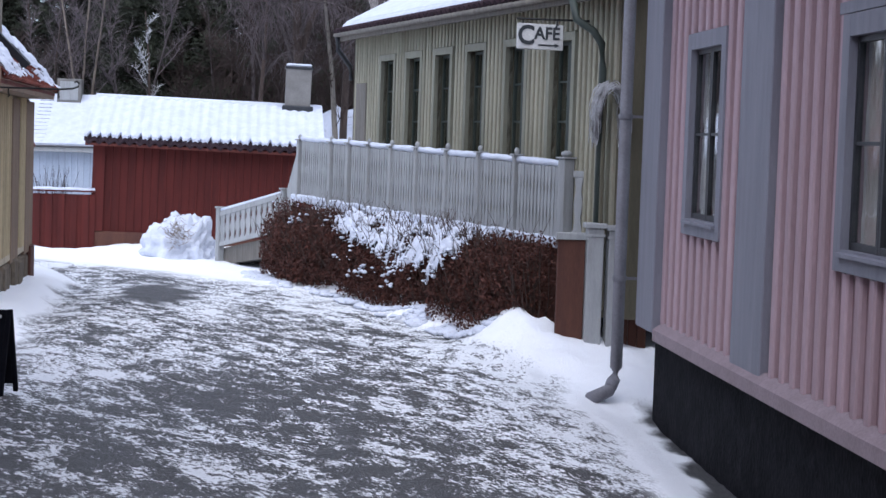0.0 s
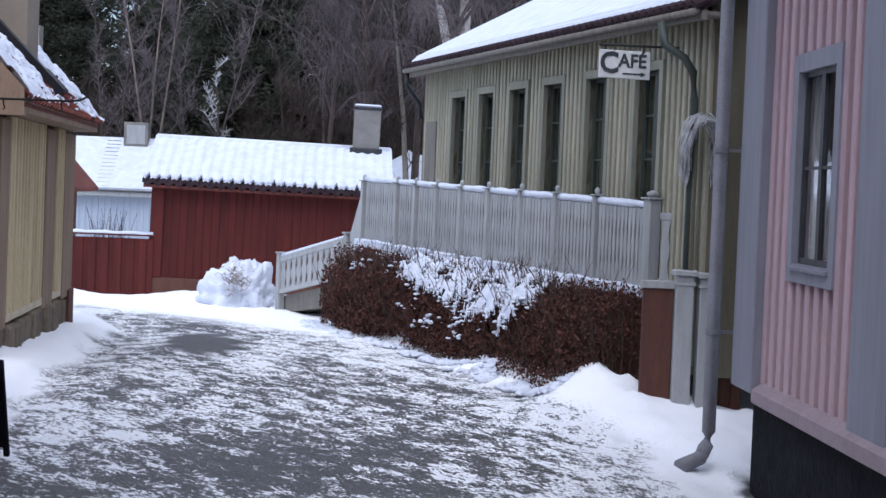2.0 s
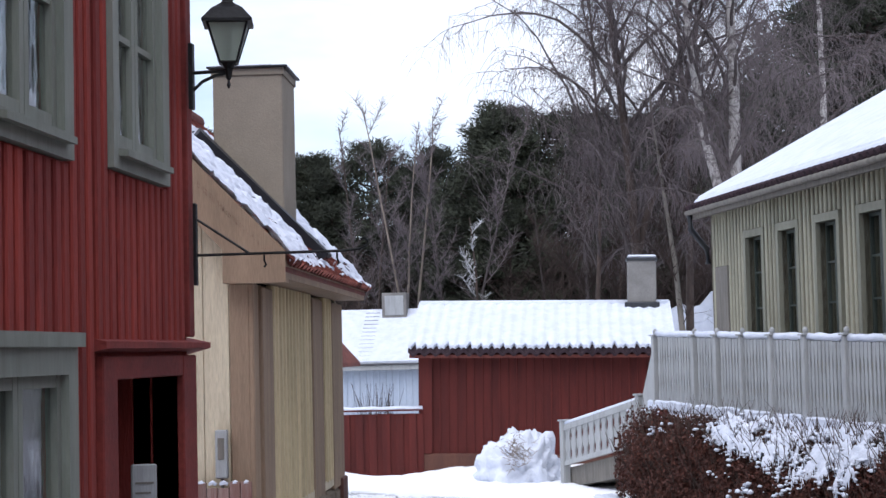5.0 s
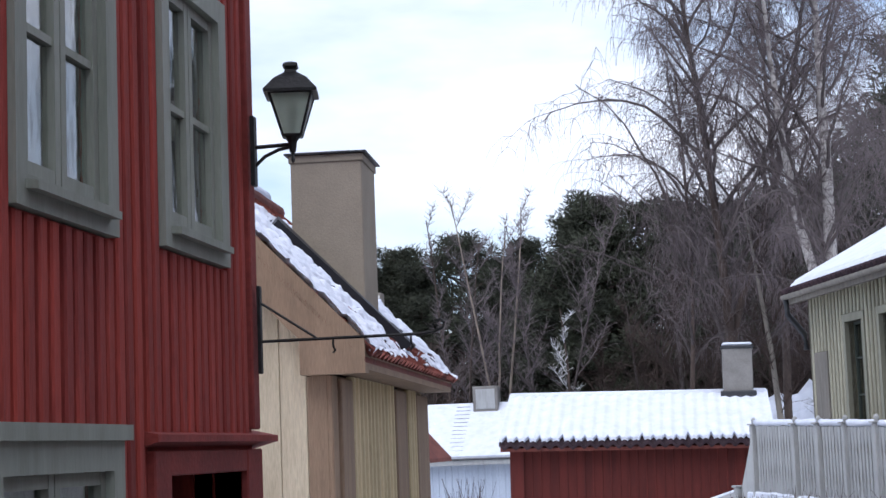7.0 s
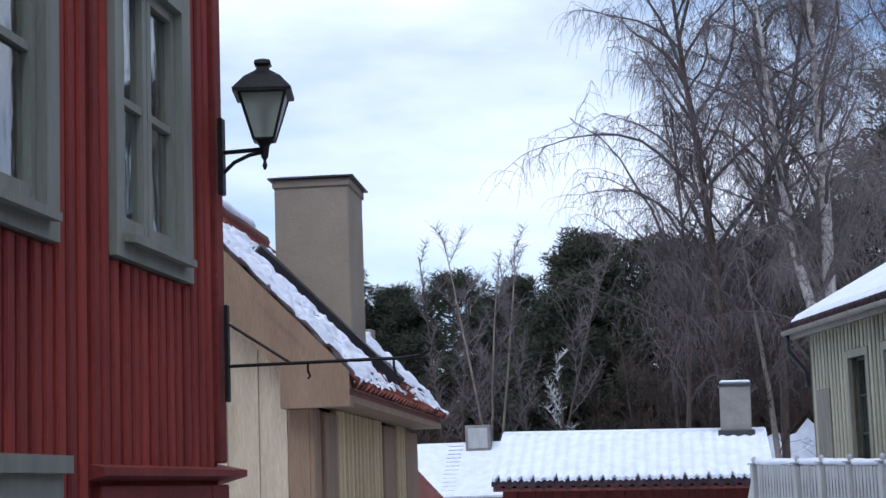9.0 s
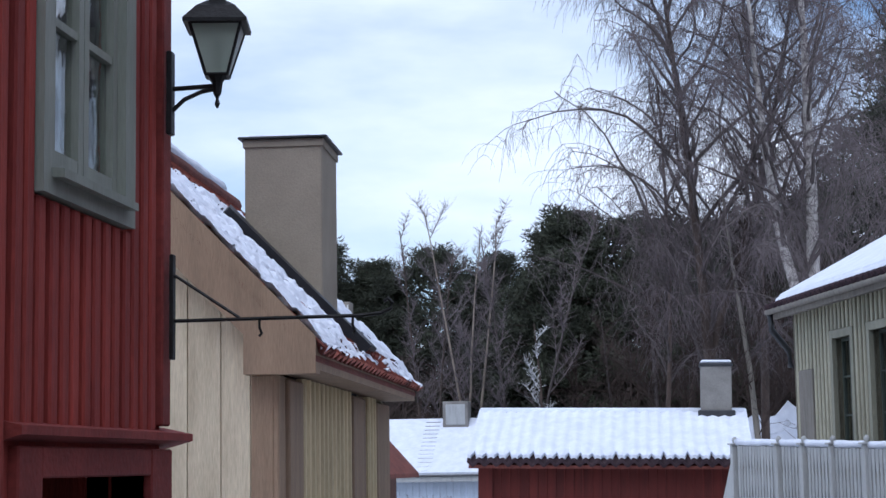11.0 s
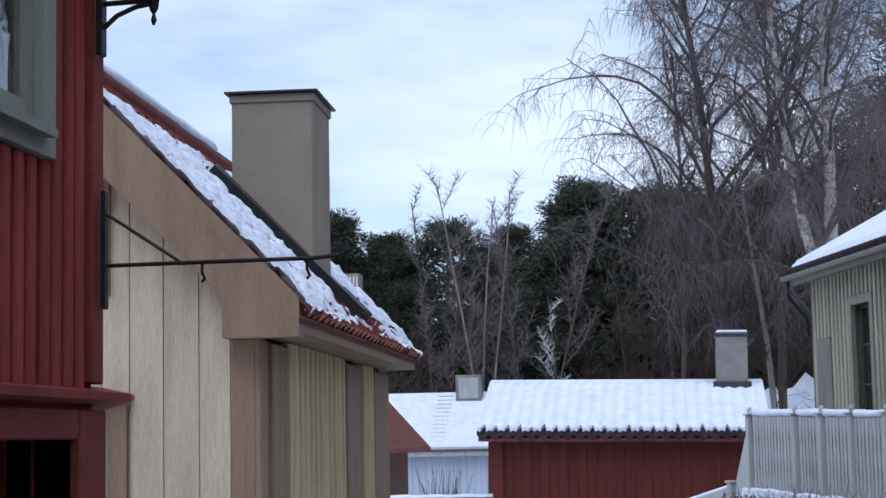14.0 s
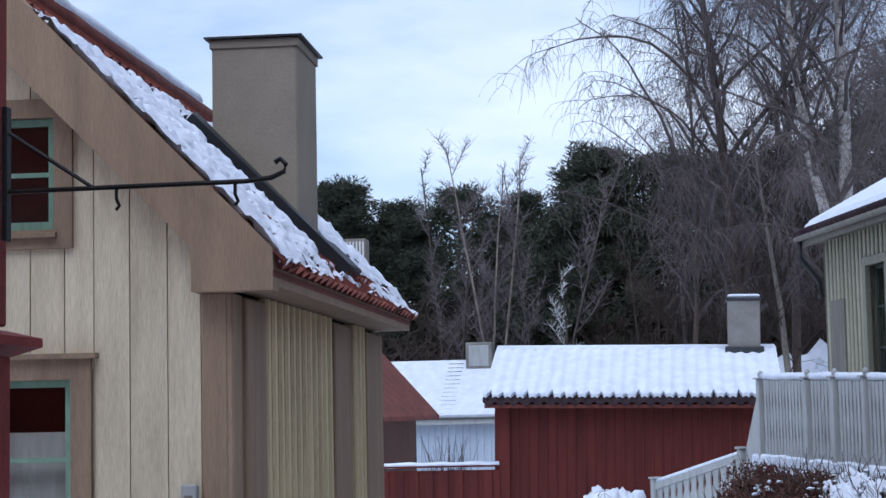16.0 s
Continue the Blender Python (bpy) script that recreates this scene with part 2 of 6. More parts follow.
def prism(bm, f, outline, v0, v1):
    """A solid with an outline in u and w, from v0 to v1."""
    a = [bm.verts.new(f @ Vector((u, v0, w))) for u, w in outline]
    b = [bm.verts.new(f @ Vector((u, v1, w))) for u, w in outline]
    bm.faces.new(a)
    bm.faces.new(b[::-1])
    for i in range(len(a)):
        j = (i + 1) % len(a)
        bm.faces.new((a[i], b[i], b[j], a[j]))
    bmesh.ops.recalc_face_normals(bm, faces=bm.faces[:])
    return bm


def tube(bm, pts, radii, sides=6, cap=True):
    """A tapered tube through points."""
    rings = []
    for i, p in enumerate(pts):
        d = (Vector(pts[min(i + 1, len(pts) - 1)]) - Vector(pts[max(i - 1, 0)])).normalized()
        x = d.orthogonal().normalized() if abs(d.z) < 0.99 else Vector((1, 0, 0))
        if abs(d.z) < 0.99:
            x = d.cross(Vector((0, 0, 1))).normalized()
        y = d.cross(x)
        r = radii[i] if hasattr(radii, "__len__") else radii
        rings.append([bm.verts.new(Vector(p) + r * (math.cos(t) * x + math.sin(t) * y)) for t in (2 * math.pi * k / sides for k in range(sides))])
    for a, b in zip(rings, rings[1:]):
        for k in range(sides):
            bm.faces.new((a[k], a[(k + 1) % sides], b[(k + 1) % sides], b[k]))
    if cap:
        bm.faces.new(rings[0][::-1])
        bm.faces.new(rings[-1])
    return bm


def wall(bm, f, u0, u1, w0, w1, openings, thick):
    """A wall in one piece with openings (u0, u1, w0, w1) that go right through it."""
    us = sorted({u0, u1, *(o[0] for o in openings), *(o[1] for o in openings)})
    ws = sorted({w0, w1, *(o[2] for o in openings if w0 < o[2] < w1), *(o[3] for o in openings if w0 < o[3] < w1)})
    solid = set()
    for i in range(len(us) - 1):
        for j in range(len(ws) - 1):
            u, w = (us[i] + us[i + 1]) / 2, (ws[j] + ws[j + 1]) / 2
            if not any(o[0] < u < o[1] and o[2] < w < o[3] for o in openings):
                solid.add((i, j))
    made = {}

    def v(i, j, k):
        if (i, j, k) not in made:
            made[i, j, k] = bm.verts.new(f @ Vector((us[i], -thick if k else 0, ws[j])))
        return made[i, j, k]

    faces = []
    for i, j in solid:
        for k in (0, 1):
            faces.append(bm.faces.new((v(i, j, k), v(i + 1, j, k), v(i + 1, j + 1, k), v(i, j + 1, k))))
        for di, dj, a, b in ((-1, 0, (0, 0), (0, 1)), (1, 0, (1, 0), (1, 1)), (0, -1, (0, 0), (1, 0)), (0, 1, (0, 1), (1, 1))):
            if (i + di, j + dj) not in solid:
                p, q = (i + a[0], j + a[1]), (i + b[0], j + b[1])
                faces.append(bm.faces.new((v(*p, 0), v(*q, 0), v(*q, 1), v(*p, 1))))
    bmesh.ops.recalc_face_normals(bm, faces=faces)
    return bm


def spans(w0, w1, u, openings, pad):
    """The stretches between w0 and w1 at u that no opening, widened by pad, takes."""
    out, w = [], w0
    for o in sorted((o for o in openings if o[0] - pad < u < o[1] + pad), key=lambda o: o[2]):
        if o[2] - pad > w + 0.05:
            out.append((w, o[2] - pad))
        w = max(w, o[3] + pad)
    if w1 > w + 0.05:
        out.append((w, w1))
    return out


def batten_mesh(name, width, depth, length, mat):
    """One upright batten with chamfered front edges, base at its origin."""
    bm = bmesh.new()
    c = min(width, depth) * 0.3
    outline = [(-width / 2, 0), (width / 2, 0), (width / 2, depth - c), (width / 2 - c, depth), (-width / 2 + c, depth), (-width / 2, depth - c)]
    a = [bm.verts.new((u, v, 0)) for u, v in outline]
    b = [bm.verts.new((u, v, length)) for u, v in outline]
    for i in range(6):
        j = (i + 1) % 6
        bm.faces.new((a[i], a[j], b[j], b[i]))
    bm.faces.new(a[::-1])
    bm.faces.new(b)
    return mesh_of(bm, name, mat)


def battens(name, f, parent, us, w0, w1, openings, pad, width, depth, mat, rng=None):
    """Upright battens on a wall, each an object; equal lengths share a mesh."""
    kept = {}
    for u in us:
        for a, b in spans(w0, w1, u, openings, pad):
            key = round(b - a, 2)
            if key not in kept:
                kept[key] = batten_mesh(name, width, depth, key, mat)
            lean = rng.uniform(-0.003, 0.003) if rng else 0
            piece(name, kept[key], f @ Matrix.Translation((u, 0, a)) @ Matrix.Rotation(lean, 4, "Y"), parent)


def window(f, u0, u1, w0, w1, parent, casing, sash, casing_width=0.11, proud=0.045, panes=(2, 2), head=0.0, glass_back=0.06, sill=True, name="window"):
    """A casement window in an opening: casing, sill, two sashes with bars and glass panes."""
    bm = bmesh.new()
    cw = casing_width
    box(bm, f, u0 - cw, u0, -0.05, proud, w0 - cw, w1 + cw)
    box(bm, f, u1, u1 + cw, -0.05, proud, w0 - cw, w1 + cw)
    box(bm, f, u0, u1, -0.05, proud - 0.003, w1, w1 + cw)
    box(bm, f, u0, u1, -0.05, proud - 0.003, w0 - cw, w0)
    bmesh.ops.remove_doubles(bm, verts=bm.verts[:], dist=0.004)
    win = part(name, bm, casing, parent)
    if head:
        bm = bmesh.new()
        box(bm, f, u0 - cw - 0.03, u1 + cw + 0.03, -0.02, proud + 0.02, w1 + cw, w1 + cw + head)
        part("head_board", bm, casing, win)
    if sill:
        bm = bmesh.new()
        prism(bm, f @ Matrix(((0, 1, 0, 0), (1, 0, 0, 0), (0, 0, 1, 0), (0, 0, 0, 1))), [(-0.06, w0 + 0.002), (proud + 0.035, w0 - 0.022), (proud + 0.035, w0 - 0.047), (-0.06, w0 - 0.035)], u0 - 0.02, u1 + 0.02)
        part("window_sill", bm, casing, win)
    mid = (u0 + u1) / 2
    d0, d1 = -glass_back - 0.02, -glass_back + 0.025
    bar = 0.035
    for a, b in ((u0, mid), (mid, u1)):
        bm = bmesh.new()
        box(bm, f, a + 0.004, a + bar + 0.012, d0, d1, w0, w1)
        box(bm, f, b - bar - 0.012, b - 0.004, d0, d1, w0, w1)
        box(bm, f, a + bar, b - bar, d0 + 0.001, d1 - 0.002, w0 + 0.002, w0 + bar * 1.5)
        box(bm, f, a + bar, b - bar, d0 + 0.001, d1 - 0.002, w1 - bar * 1.2, w1 - 0.002)
        for k in range(1, panes[1]):
            w = w0 + (w1 - w0) * k / panes[1]
            box(bm, f, a + bar, b - bar, d0 + 0.006, d1 - 0.006, w - 0.013, w + 0.013)
        part("sash", bm, sash, win)
        for k in range(panes[1]):
            wa, wb = w0 + (w1 - w0) * k / panes[1] + 0.012, w0 + (w1 - w0) * (k + 1) / panes[1] - 0.012
            bm = bmesh.new()
            box(bm, f, a + 0.02, b - 0.02, -glass_back - 0.002, -glass_back + 0.002, wa, wb)
            pane = part("pane", bm, GLASS, win)
            pane.visible_shadow = False
    return win


def swap_uv(f):
    """The same axes with u and v exchanged, for outlines across a wall."""
    return f @ Matrix(((0, 1, 0, 0), (1, 0, 0, 0), (0, 0, 1, 0), (0, 0, 0, 1)))


def words(name, text, size, m, mat, parent, label=""):
    cu = bpy.data.curves.new(name, "FONT")
    cu.body, cu.size, cu.extrude, cu.align_x, cu.align_y = text, size, 0.004, "CENTER", "CENTER"
    cu.resolution_u = 3
    cu.offset = size * 0.025
    tmp = bpy.data.objects.new(name, cu)
    me = bpy.data.meshes.new_from_object(tmp)
    bpy.data.objects.remove(tmp)
    me.materials.clear()
    me.materials.append(mat)
    ob = new(name, me)
    ob.matrix_basis = m
    attach(ob, parent)
    return tagged(ob, label=label)


def drape(f, u0, u1, w0, w1, v, parent, label="thin white curtain that lightens the pane"):
    """A hanging curtain with soft folds."""
    bm = bmesh.new()
    n = 24
    cols = []
    for i in range(n + 1):
        u = u0 + (u1 - u0) * i / n
        dv = v + 0.012 * math.sin(i * 1.9) + 0.006 * math.sin(i * 0.7)
        cols.append((bm.verts.new(f @ Vector((u, dv, w0))), bm.verts.new(f @ Vector((u, dv * 0.98, w1)))))
    for a, b in zip(cols, cols[1:]):
        bm.faces.new((a[0], b[0], b[1], a[1]))
    bmesh.ops.solidify(bm, geom=bm.faces[:], thickness=0.004)
    return part("curtain", bm, CURTAIN, parent, label, smooth=True)


# ---------------------------------------------------------------- ground
def smooth_step(a, b, x):
    t = min(1.0, max(0.0, (x - a) / (b - a)))
    return t * t * (3 - 2 * t)


def base_height(x, y):
    """The street falls a little to the east and away from its top; far off it rises to a wooded hill."""
    cx, cy = max(-6.0, min(5.0, x)), max(0.0, min(42.0, y)) - 20
    z = -0.60 - 0.119 * cx - 0.0074 * cy + 0.0074 * cx * cy + 0.00018 * cy * cy
    z -= 0.12 * (1 - smooth_step(-2.7, -1.8, x)) * smooth_step(12.5, 15, y) * (1 - smooth_step(24, 27, y))
    z -= 0.19 * smooth_step(2.7, 3.8, x) * (1 - smooth_step(17.7, 19.0, y))
    return z + 5.0 * smooth_step(60, 130, y) + 0.4 * smooth_step(44, 62, y)


def street_edges(y):
    """West and east edge of the trodden street at y."""
    west = -2.05 - 0.10 * max(0.0, min(4.0, y - 13)) - 0.055 * max(0.0, y - 17) if y < 24 else -2.7 - 1.6 * smooth_step(24, 27, y)
    if y < 18.7:
        east = 3.05 + 0.1 * math.sin(y * 1.3)
    elif y < 29:
        east = 3.05 - (y - 18.7) * 0.315 + 0.12 * math.sin(y * 2.1)
    else:
        east = -0.2 - (y - 29) * 1.1
    return west, east


def banks(x, y):
    """Ploughed and drifted snow beside the street."""
    west, east = street_edges(y)
    n = noise.noise(Vector((x * 0.9, y * 0.9, 3))) * 0.6 + noise.noise(Vector((x * 2.6, y * 2.6, 7))) * 0.35 + noise.noise(Vector((x * 6.5, y * 6.5, 9))) * 0.22
    h = 0.0
    if 9 < y < 33:
        h += 0.28 * smooth_step(east - 0.1, east + 0.55, x) * (1 + 0.8 * n) * smooth_step(18.2, 20.5, y) * (1 - smooth_step(26.5, 29.0, y))
        h += 0.10 * (1 - smooth_step(west - 0.22, west + 0.06, x)) * (1 + 0.8 * n) * smooth_step(11, 14.5, y)
    if y > 27:
        h += (0.10 * n - 0.10) * smooth_step(27, 33, y) - 0.2 * smooth_step(33, 36.5, y) * (1 - smooth_step(-5.0, -3.4, x))
    d = math.hypot((x - 2.6) / 0.8, (y - 20.4) / 1.5)
    h += 0.22 * math.exp(-d * d * 1.6) * (1 + 0.5 * n)
    return h


def axis(stops):
    out = []
    for a, b, step in stops:
        k = max(1, round((b - a) / step))
        out += [a + (b - a) * i / k for i in range(k)]
    return out + [stops[-1][1]]


def build_ground():
    xs = axis([(-900, -60, 120), (-60, -8, 5), (-8, -4, 0.4), (-4, 5, 0.09), (5, 9, 0.4), (9, 60, 5), (60, 900, 120)])
    ys = axis([(-300, -10, 40), (-10, 8, 1.5), (8, 34, 0.12), (34, 44, 0.35), (44, 140, 4), (140, 1500, 170)])
    verts, mask, melted, worn = [], [], [], []
    for y in ys:
        west, east = street_edges(y)
        for x in xs:
            z = base_height(x, y)
            on = 0.0
            if -10 < x < 9 and -2 < y < 44:
                z += banks(x, y)
                wob = 0.16 * noise.noise(Vector((x * 1.4, y * 1.1, 0)))
                on = smooth_step(west - 0.06, west + 0.1, x + wob) * (1 - smooth_step(east - 0.2, east + 0.12, x + wob))
                on *= 1 - smooth_step(25.3, 26.6, y + 2.5 * wob + 0.35 * x)
                z += (1 - on) * 0.035 + 0.012 * on * noise.noise(Vector((x * 3.5, y * 3.5, 1))) + 0.02 * (1 - on) * noise.noise(Vector((x * 5, y * 5, 2)))
            strip = 0.0
            if y < 18.7:
                edge = 3.36 + 0.36 * smooth_step(13.0, 16.5, y)
                strip = smooth_step(edge, edge + 0.14, x + 0.25 * noise.noise(Vector((x * 2, y * 2.3, 4)))) * (1 - smooth_step(18.3, 18.7, y))
                on = max(on, strip)
            step = 1 - smooth_step(0.75, 1.0, math.hypot((x + 2.3) / 0.36, (y - 11.6) / 0.85))
            on, strip = max(on, step), max(strip, step)
            verts.append((x, y, z))
            mask.append(on)
            mid, half = (west + east) / 2 - 0.35, max(0.8, (east - west) * 0.5)
            worn.append(math.exp(-((x - mid) / half) ** 2) * (1 - 0.4 * smooth_step(11, 19, y)))
            md = math.hypot((x + 1.55) / 0.55, (y - 23.0) / 1.9) + 0.35 * noise.noise(Vector((x * 3, y * 2, 6)))
            melted.append(max(1 - smooth_step(0.7, 1.0, md), strip))
    w = len(xs)
    faces = [(j * w + i, j * w + i + 1, (j + 1) * w + i + 1, (j + 1) * w + i) for j in range(len(ys) - 1) for i in range(w - 1)]
    me = bpy.data.meshes.new("ground")
    me.from_pydata(verts, [], faces)
    att = me.attributes.new("trodden", "FLOAT", "POINT")
    att.data.foreach_set("value", mask)
    me.attributes.new("worn", "FLOAT", "POINT").data.foreach_set("value", worn)
    me.attributes.new("melted", "FLOAT", "POINT").data.foreach_set("value", melted)
    me.polygons.foreach_set("use_smooth", [True] * len(me.polygons))
    me.materials.append(ground_material())
    return tagged(new("ground", me), "snow-covered ground with a trodden icy gravel street", "ground", kind="structure")


def ground_material():
    m = bpy.data.materials.new("snow_and_icy_street")
    m.use_nodes = True
    n, l = m.node_tree.nodes, m.node_tree.links
    b = n["Principled BSDF"]
    tc = n.new("ShaderNodeTexCoord")
    att = n.new("ShaderNodeAttribute")
    att.attribute_name = "trodden"

    def noise_tex(scale, detail, rough, stretch=(1, 1, 1)):
        mp = n.new("ShaderNodeMapping")
        mp.inputs["Scale"].default_value = stretch
        l.new(tc.outputs["Object"], mp.inputs["Vector"])
        t = n.new("ShaderNodeTexNoise")
        t.inputs["Scale"].default_value, t.inputs["Detail"].default_value, t.inputs["Roughness"].default_value = scale, detail, rough
        l.new(mp.outputs["Vector"], t.inputs["Vector"])
        return t.outputs["Fac"]

    def ranged(v, a, b2, lo=0.0, hi=1.0):
        r = n.new("ShaderNodeMapRange")
        r.inputs["From Min"].default_value, r.inputs["From Max"].default_value = a, b2
        r.inputs["To Min"].default_value, r.inputs["To Max"].default_value = lo, hi
        l.new(v, r.inputs["Value"])
        return r.outputs["Result"]

    def calc(op, a, c):
        k = n.new("ShaderNodeMath")
        k.operation = op
        for i, v in enumerate((a, c)):
            if isinstance(v, (int, float)):
                k.inputs[i].default_value = v
            else:
                l.new(v, k.inputs[i])
        return k.outputs[0]

    def mixed(fac, a, c):
        k = n.new("ShaderNodeMix")
        k.data_type = "RGBA"
        l.new(fac, k.inputs["Factor"])
        for s, v in (("A", a), ("B", c)):
            if isinstance(v, tuple):
                k.inputs[s].default_value = (*v, 1)
            else:
                l.new(v, k.inputs[s])
        return k.outputs["Result"]

    broad = noise_tex(0.6, 4, 0.6, (1.3, 0.8, 1))
    lumps = noise_tex(3.6, 10, 0.66, (1.2, 0.75, 1))
    crumbs = noise_tex(24, 8, 0.78, (1.1, 0.62, 1))
    grit = noise_tex(90, 3, 0.7)
    # how bare the street is: broad tracks, patches, crumbs
    bare = calc("ADD", calc("ADD", calc("MULTIPLY", broad, 0.45), calc("MULTIPLY", lumps, 0.95)), calc("MULTIPLY", crumbs, 1.2))
    tread = n.new("ShaderNodeAttribute")
    tread.attribute_name = "worn"
    bare = calc("ADD", bare, calc("MULTIPLY", calc("SUBTRACT", tread.outputs["Fac"], 0.5), 0.2))
    bare = ranged(bare, 1.255, 1.315)
    wet = n.new("ShaderNodeAttribute")
    wet.attribute_name = "melted"
    bare = calc("MULTIPLY", calc("MAXIMUM", bare, wet.outputs["Fac"]), att.outputs["Fac"])
    stone = mixed(ranged(grit, 0.35, 0.65), (0.03, 0.03, 0.031), (0.09, 0.088, 0.088))
    stone = mixed(ranged(grit, 0.56, 0.72), stone, (0.26, 0.26, 0.27))
    packed = mixed(ranged(lumps, 0.35, 0.7), (0.72, 0.735, 0.76), (0.90, 0.91, 0.93))
    fresh = mixed(ranged(broad, 0.3, 0.7), (0.87, 0.885, 0.92), (0.92, 0.93, 0.955))
    snow = mixed(att.outputs["Fac"], fresh, packed)
    pos = n.new("ShaderNodeSeparateXYZ")
    l.new(tc.outputs["Object"], pos.inputs[0])
    woods = ranged(calc("ADD", pos.outputs["Y"], calc("MULTIPLY", broad, 16.0)), 62, 80)
    l.new(mixed(woods, mixed(bare, snow, stone), mixed(ranged(lumps, 0.52, 0.66), (0.045, 0.031, 0.028), (0.5, 0.5, 0.52))), b.inputs["Base Color"])
    l.new(ranged(bare, 0, 1, 0.85, 0.55), b.inputs["Roughness"])
    b.inputs["Specular IOR Level"].default_value = 0.35
    height = calc("ADD", calc("MULTIPLY", lumps, 0.6), calc("MULTIPLY", crumbs, 0.35))
    bp = n.new("ShaderNodeBump")
    bp.inputs["Strength"].default_value, bp.inputs["Distance"].default_value = 0.8, 0.06
    l.new(height, bp.inputs["Height"])
    l.new(bp.outputs["Normal"], b.inputs["Normal"])
    return m


build_ground()


# ---------------------------------------------------------------- pink house
def pink_house():
    rng = random.Random(11)
    x = 3.84
    f = side((x, 0, 0), (0, 1, 0), (-1, 0, 0))
    house = thing("pink_house", (6.5, 6, -1.1), "pink board-and-batten house with grey trim and black plinth", "house")
    y0, y1, top = -7.0, 18.15, 4.3
    opens = [(15.27, 16.42, 0.96, 2.53), (10.55, 11.73, 0.96, 2.4), (5.8, 7.0, 0.93, 2.56), (1.0, 2.2, 0.93, 2.56)]
    bm = bmesh.new()
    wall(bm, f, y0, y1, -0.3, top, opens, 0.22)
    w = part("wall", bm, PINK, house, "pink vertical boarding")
    bm = bmesh.new()
    box(bm, f, y0, y1, -5.4, -5.2, -0.3, top)
    box(bm, f, y0, y0 + 0.2, -5.2, -0.22, -0.3, top)
    box(bm, f, y1 - 0.2, y1, -5.2, -0.22, -0.3, top)
    part("back_wall", bm, PINK, house)
    bm = bmesh.new()
    box(bm, f, y0, y1 - 0.2, -5.2, -0.22, -0.42, -0.3)
    part("room_floor", bm, ROOM, house)
    # unseen inner wall, near black so that the windows look unlit
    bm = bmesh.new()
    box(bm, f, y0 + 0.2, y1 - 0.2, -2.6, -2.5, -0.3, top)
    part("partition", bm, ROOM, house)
    bm = bmesh.new()
    box(bm, f, y0 + 0.05, y1 - 0.05, -5.3, -0.06, -1.8, -0.3)
    part("plinth", bm, PLINTH, house, "black tarred stone plinth")
    # sloped ledge over the plinth
    bm = bmesh.new()
    prism(bm, swap_uv(f), [(-0.1, -0.12), (0.03, -0.13), (0.13, -0.2), (0.13, -0.31), (-0.1, -0.31)], y0, 17.38)
    part("ledge", bm, PINK_LEDGE, house, "sloped pink-grey base board")
    bm = bmesh.new()
    prism(bm, side((0, 0, 0), (1, 0, 0), (0, 1, 0)), [(x - 0.6, top), (x + 2.7, top + 2.4), (x + 6, top), (x + 6, top + 0.15), (x + 2.7, top + 2.6), (x - 0.6, top + 0.15)], y0 - 0.4, y1 + 0.4)
    part("roof", bm, TILE, house)
    # corner board and pilaster
    bm = bmesh.new()
    box(bm, f, 17.4, 18.2, -0.3, 0.14, -0.24, top, 0.012)
    part("corner_board", bm, PINK_TRIM, house, "wide grey corner board")
    bm = bmesh.new()
    box(bm, f, 13.6, 14.53, -0.05, 0.075, -0.3, top, 0.01)
    part("pilaster", bm, PINK_TRIM, house, "wide grey pilaster board")
    for o in opens:
        window(f, *o, house, PINK_TRIM, SHEET, casing_width=0.15, proud=0.07, panes=(2, 2), glass_back=0.015)
        # curtains added behind the glass to lighten the panes in place of reflections
        for a, b in ((o[0] - 0.02, o[0] + 0.3), (o[1] - 0.36, o[1] + 0.02)):
            drape(f, a, b, o[2] - 0.02, o[3] + 0.02, -0.08, house)
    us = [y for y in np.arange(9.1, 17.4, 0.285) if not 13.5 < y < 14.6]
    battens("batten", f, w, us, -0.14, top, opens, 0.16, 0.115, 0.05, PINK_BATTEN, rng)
    # lintel boards over the windows
    bm = bmesh.new()
    box(bm, f, 10.3, 12.0, 0.0, 0.06, 2.56, 2.64)
    part("head_board", bm, PINK_TRIM, house)
    return house


pink_house()


def downpipe():
    pipe = thing("downpipe", (3.5, 18.4, -1.1), "grey painted rainwater downpipe with a bent spout", "downpipe")
    bm = bmesh.new()
    tube(bm, [(3.56, 18.42, 4.2), (3.56, 18.42, -0.72), (3.545, 18.41, -0.84), (3.5, 18.37, -0.93)], 0.065, 14)
    part("pipe", bm, PIPE, pipe, smooth=True)
    bm = bmesh.new()
    tube(bm, [(3.53, 18.4, -0.86), (3.48, 18.36, -0.96), (3.26, 18.2, -1.03)], [0.068, 0.07, 0.075], 14)
    part("spout", bm, PIPE, pipe, smooth=True)
    for z in (0.2, 1.9, 3.4):
        bm = bmesh.new()
        tube(bm, [(3.56, 18.42, z), (3.56, 18.42, z + 0.05)], 0.075, 14)
        box(bm, side((3.56, 18.42, z), (1, 0, 0), (0, 1, 0)), 0.05, 0.2, -0.015, 0.015, 0.01, 0.04)
        part("clamp", bm, PIPE, pipe)


downpipe()


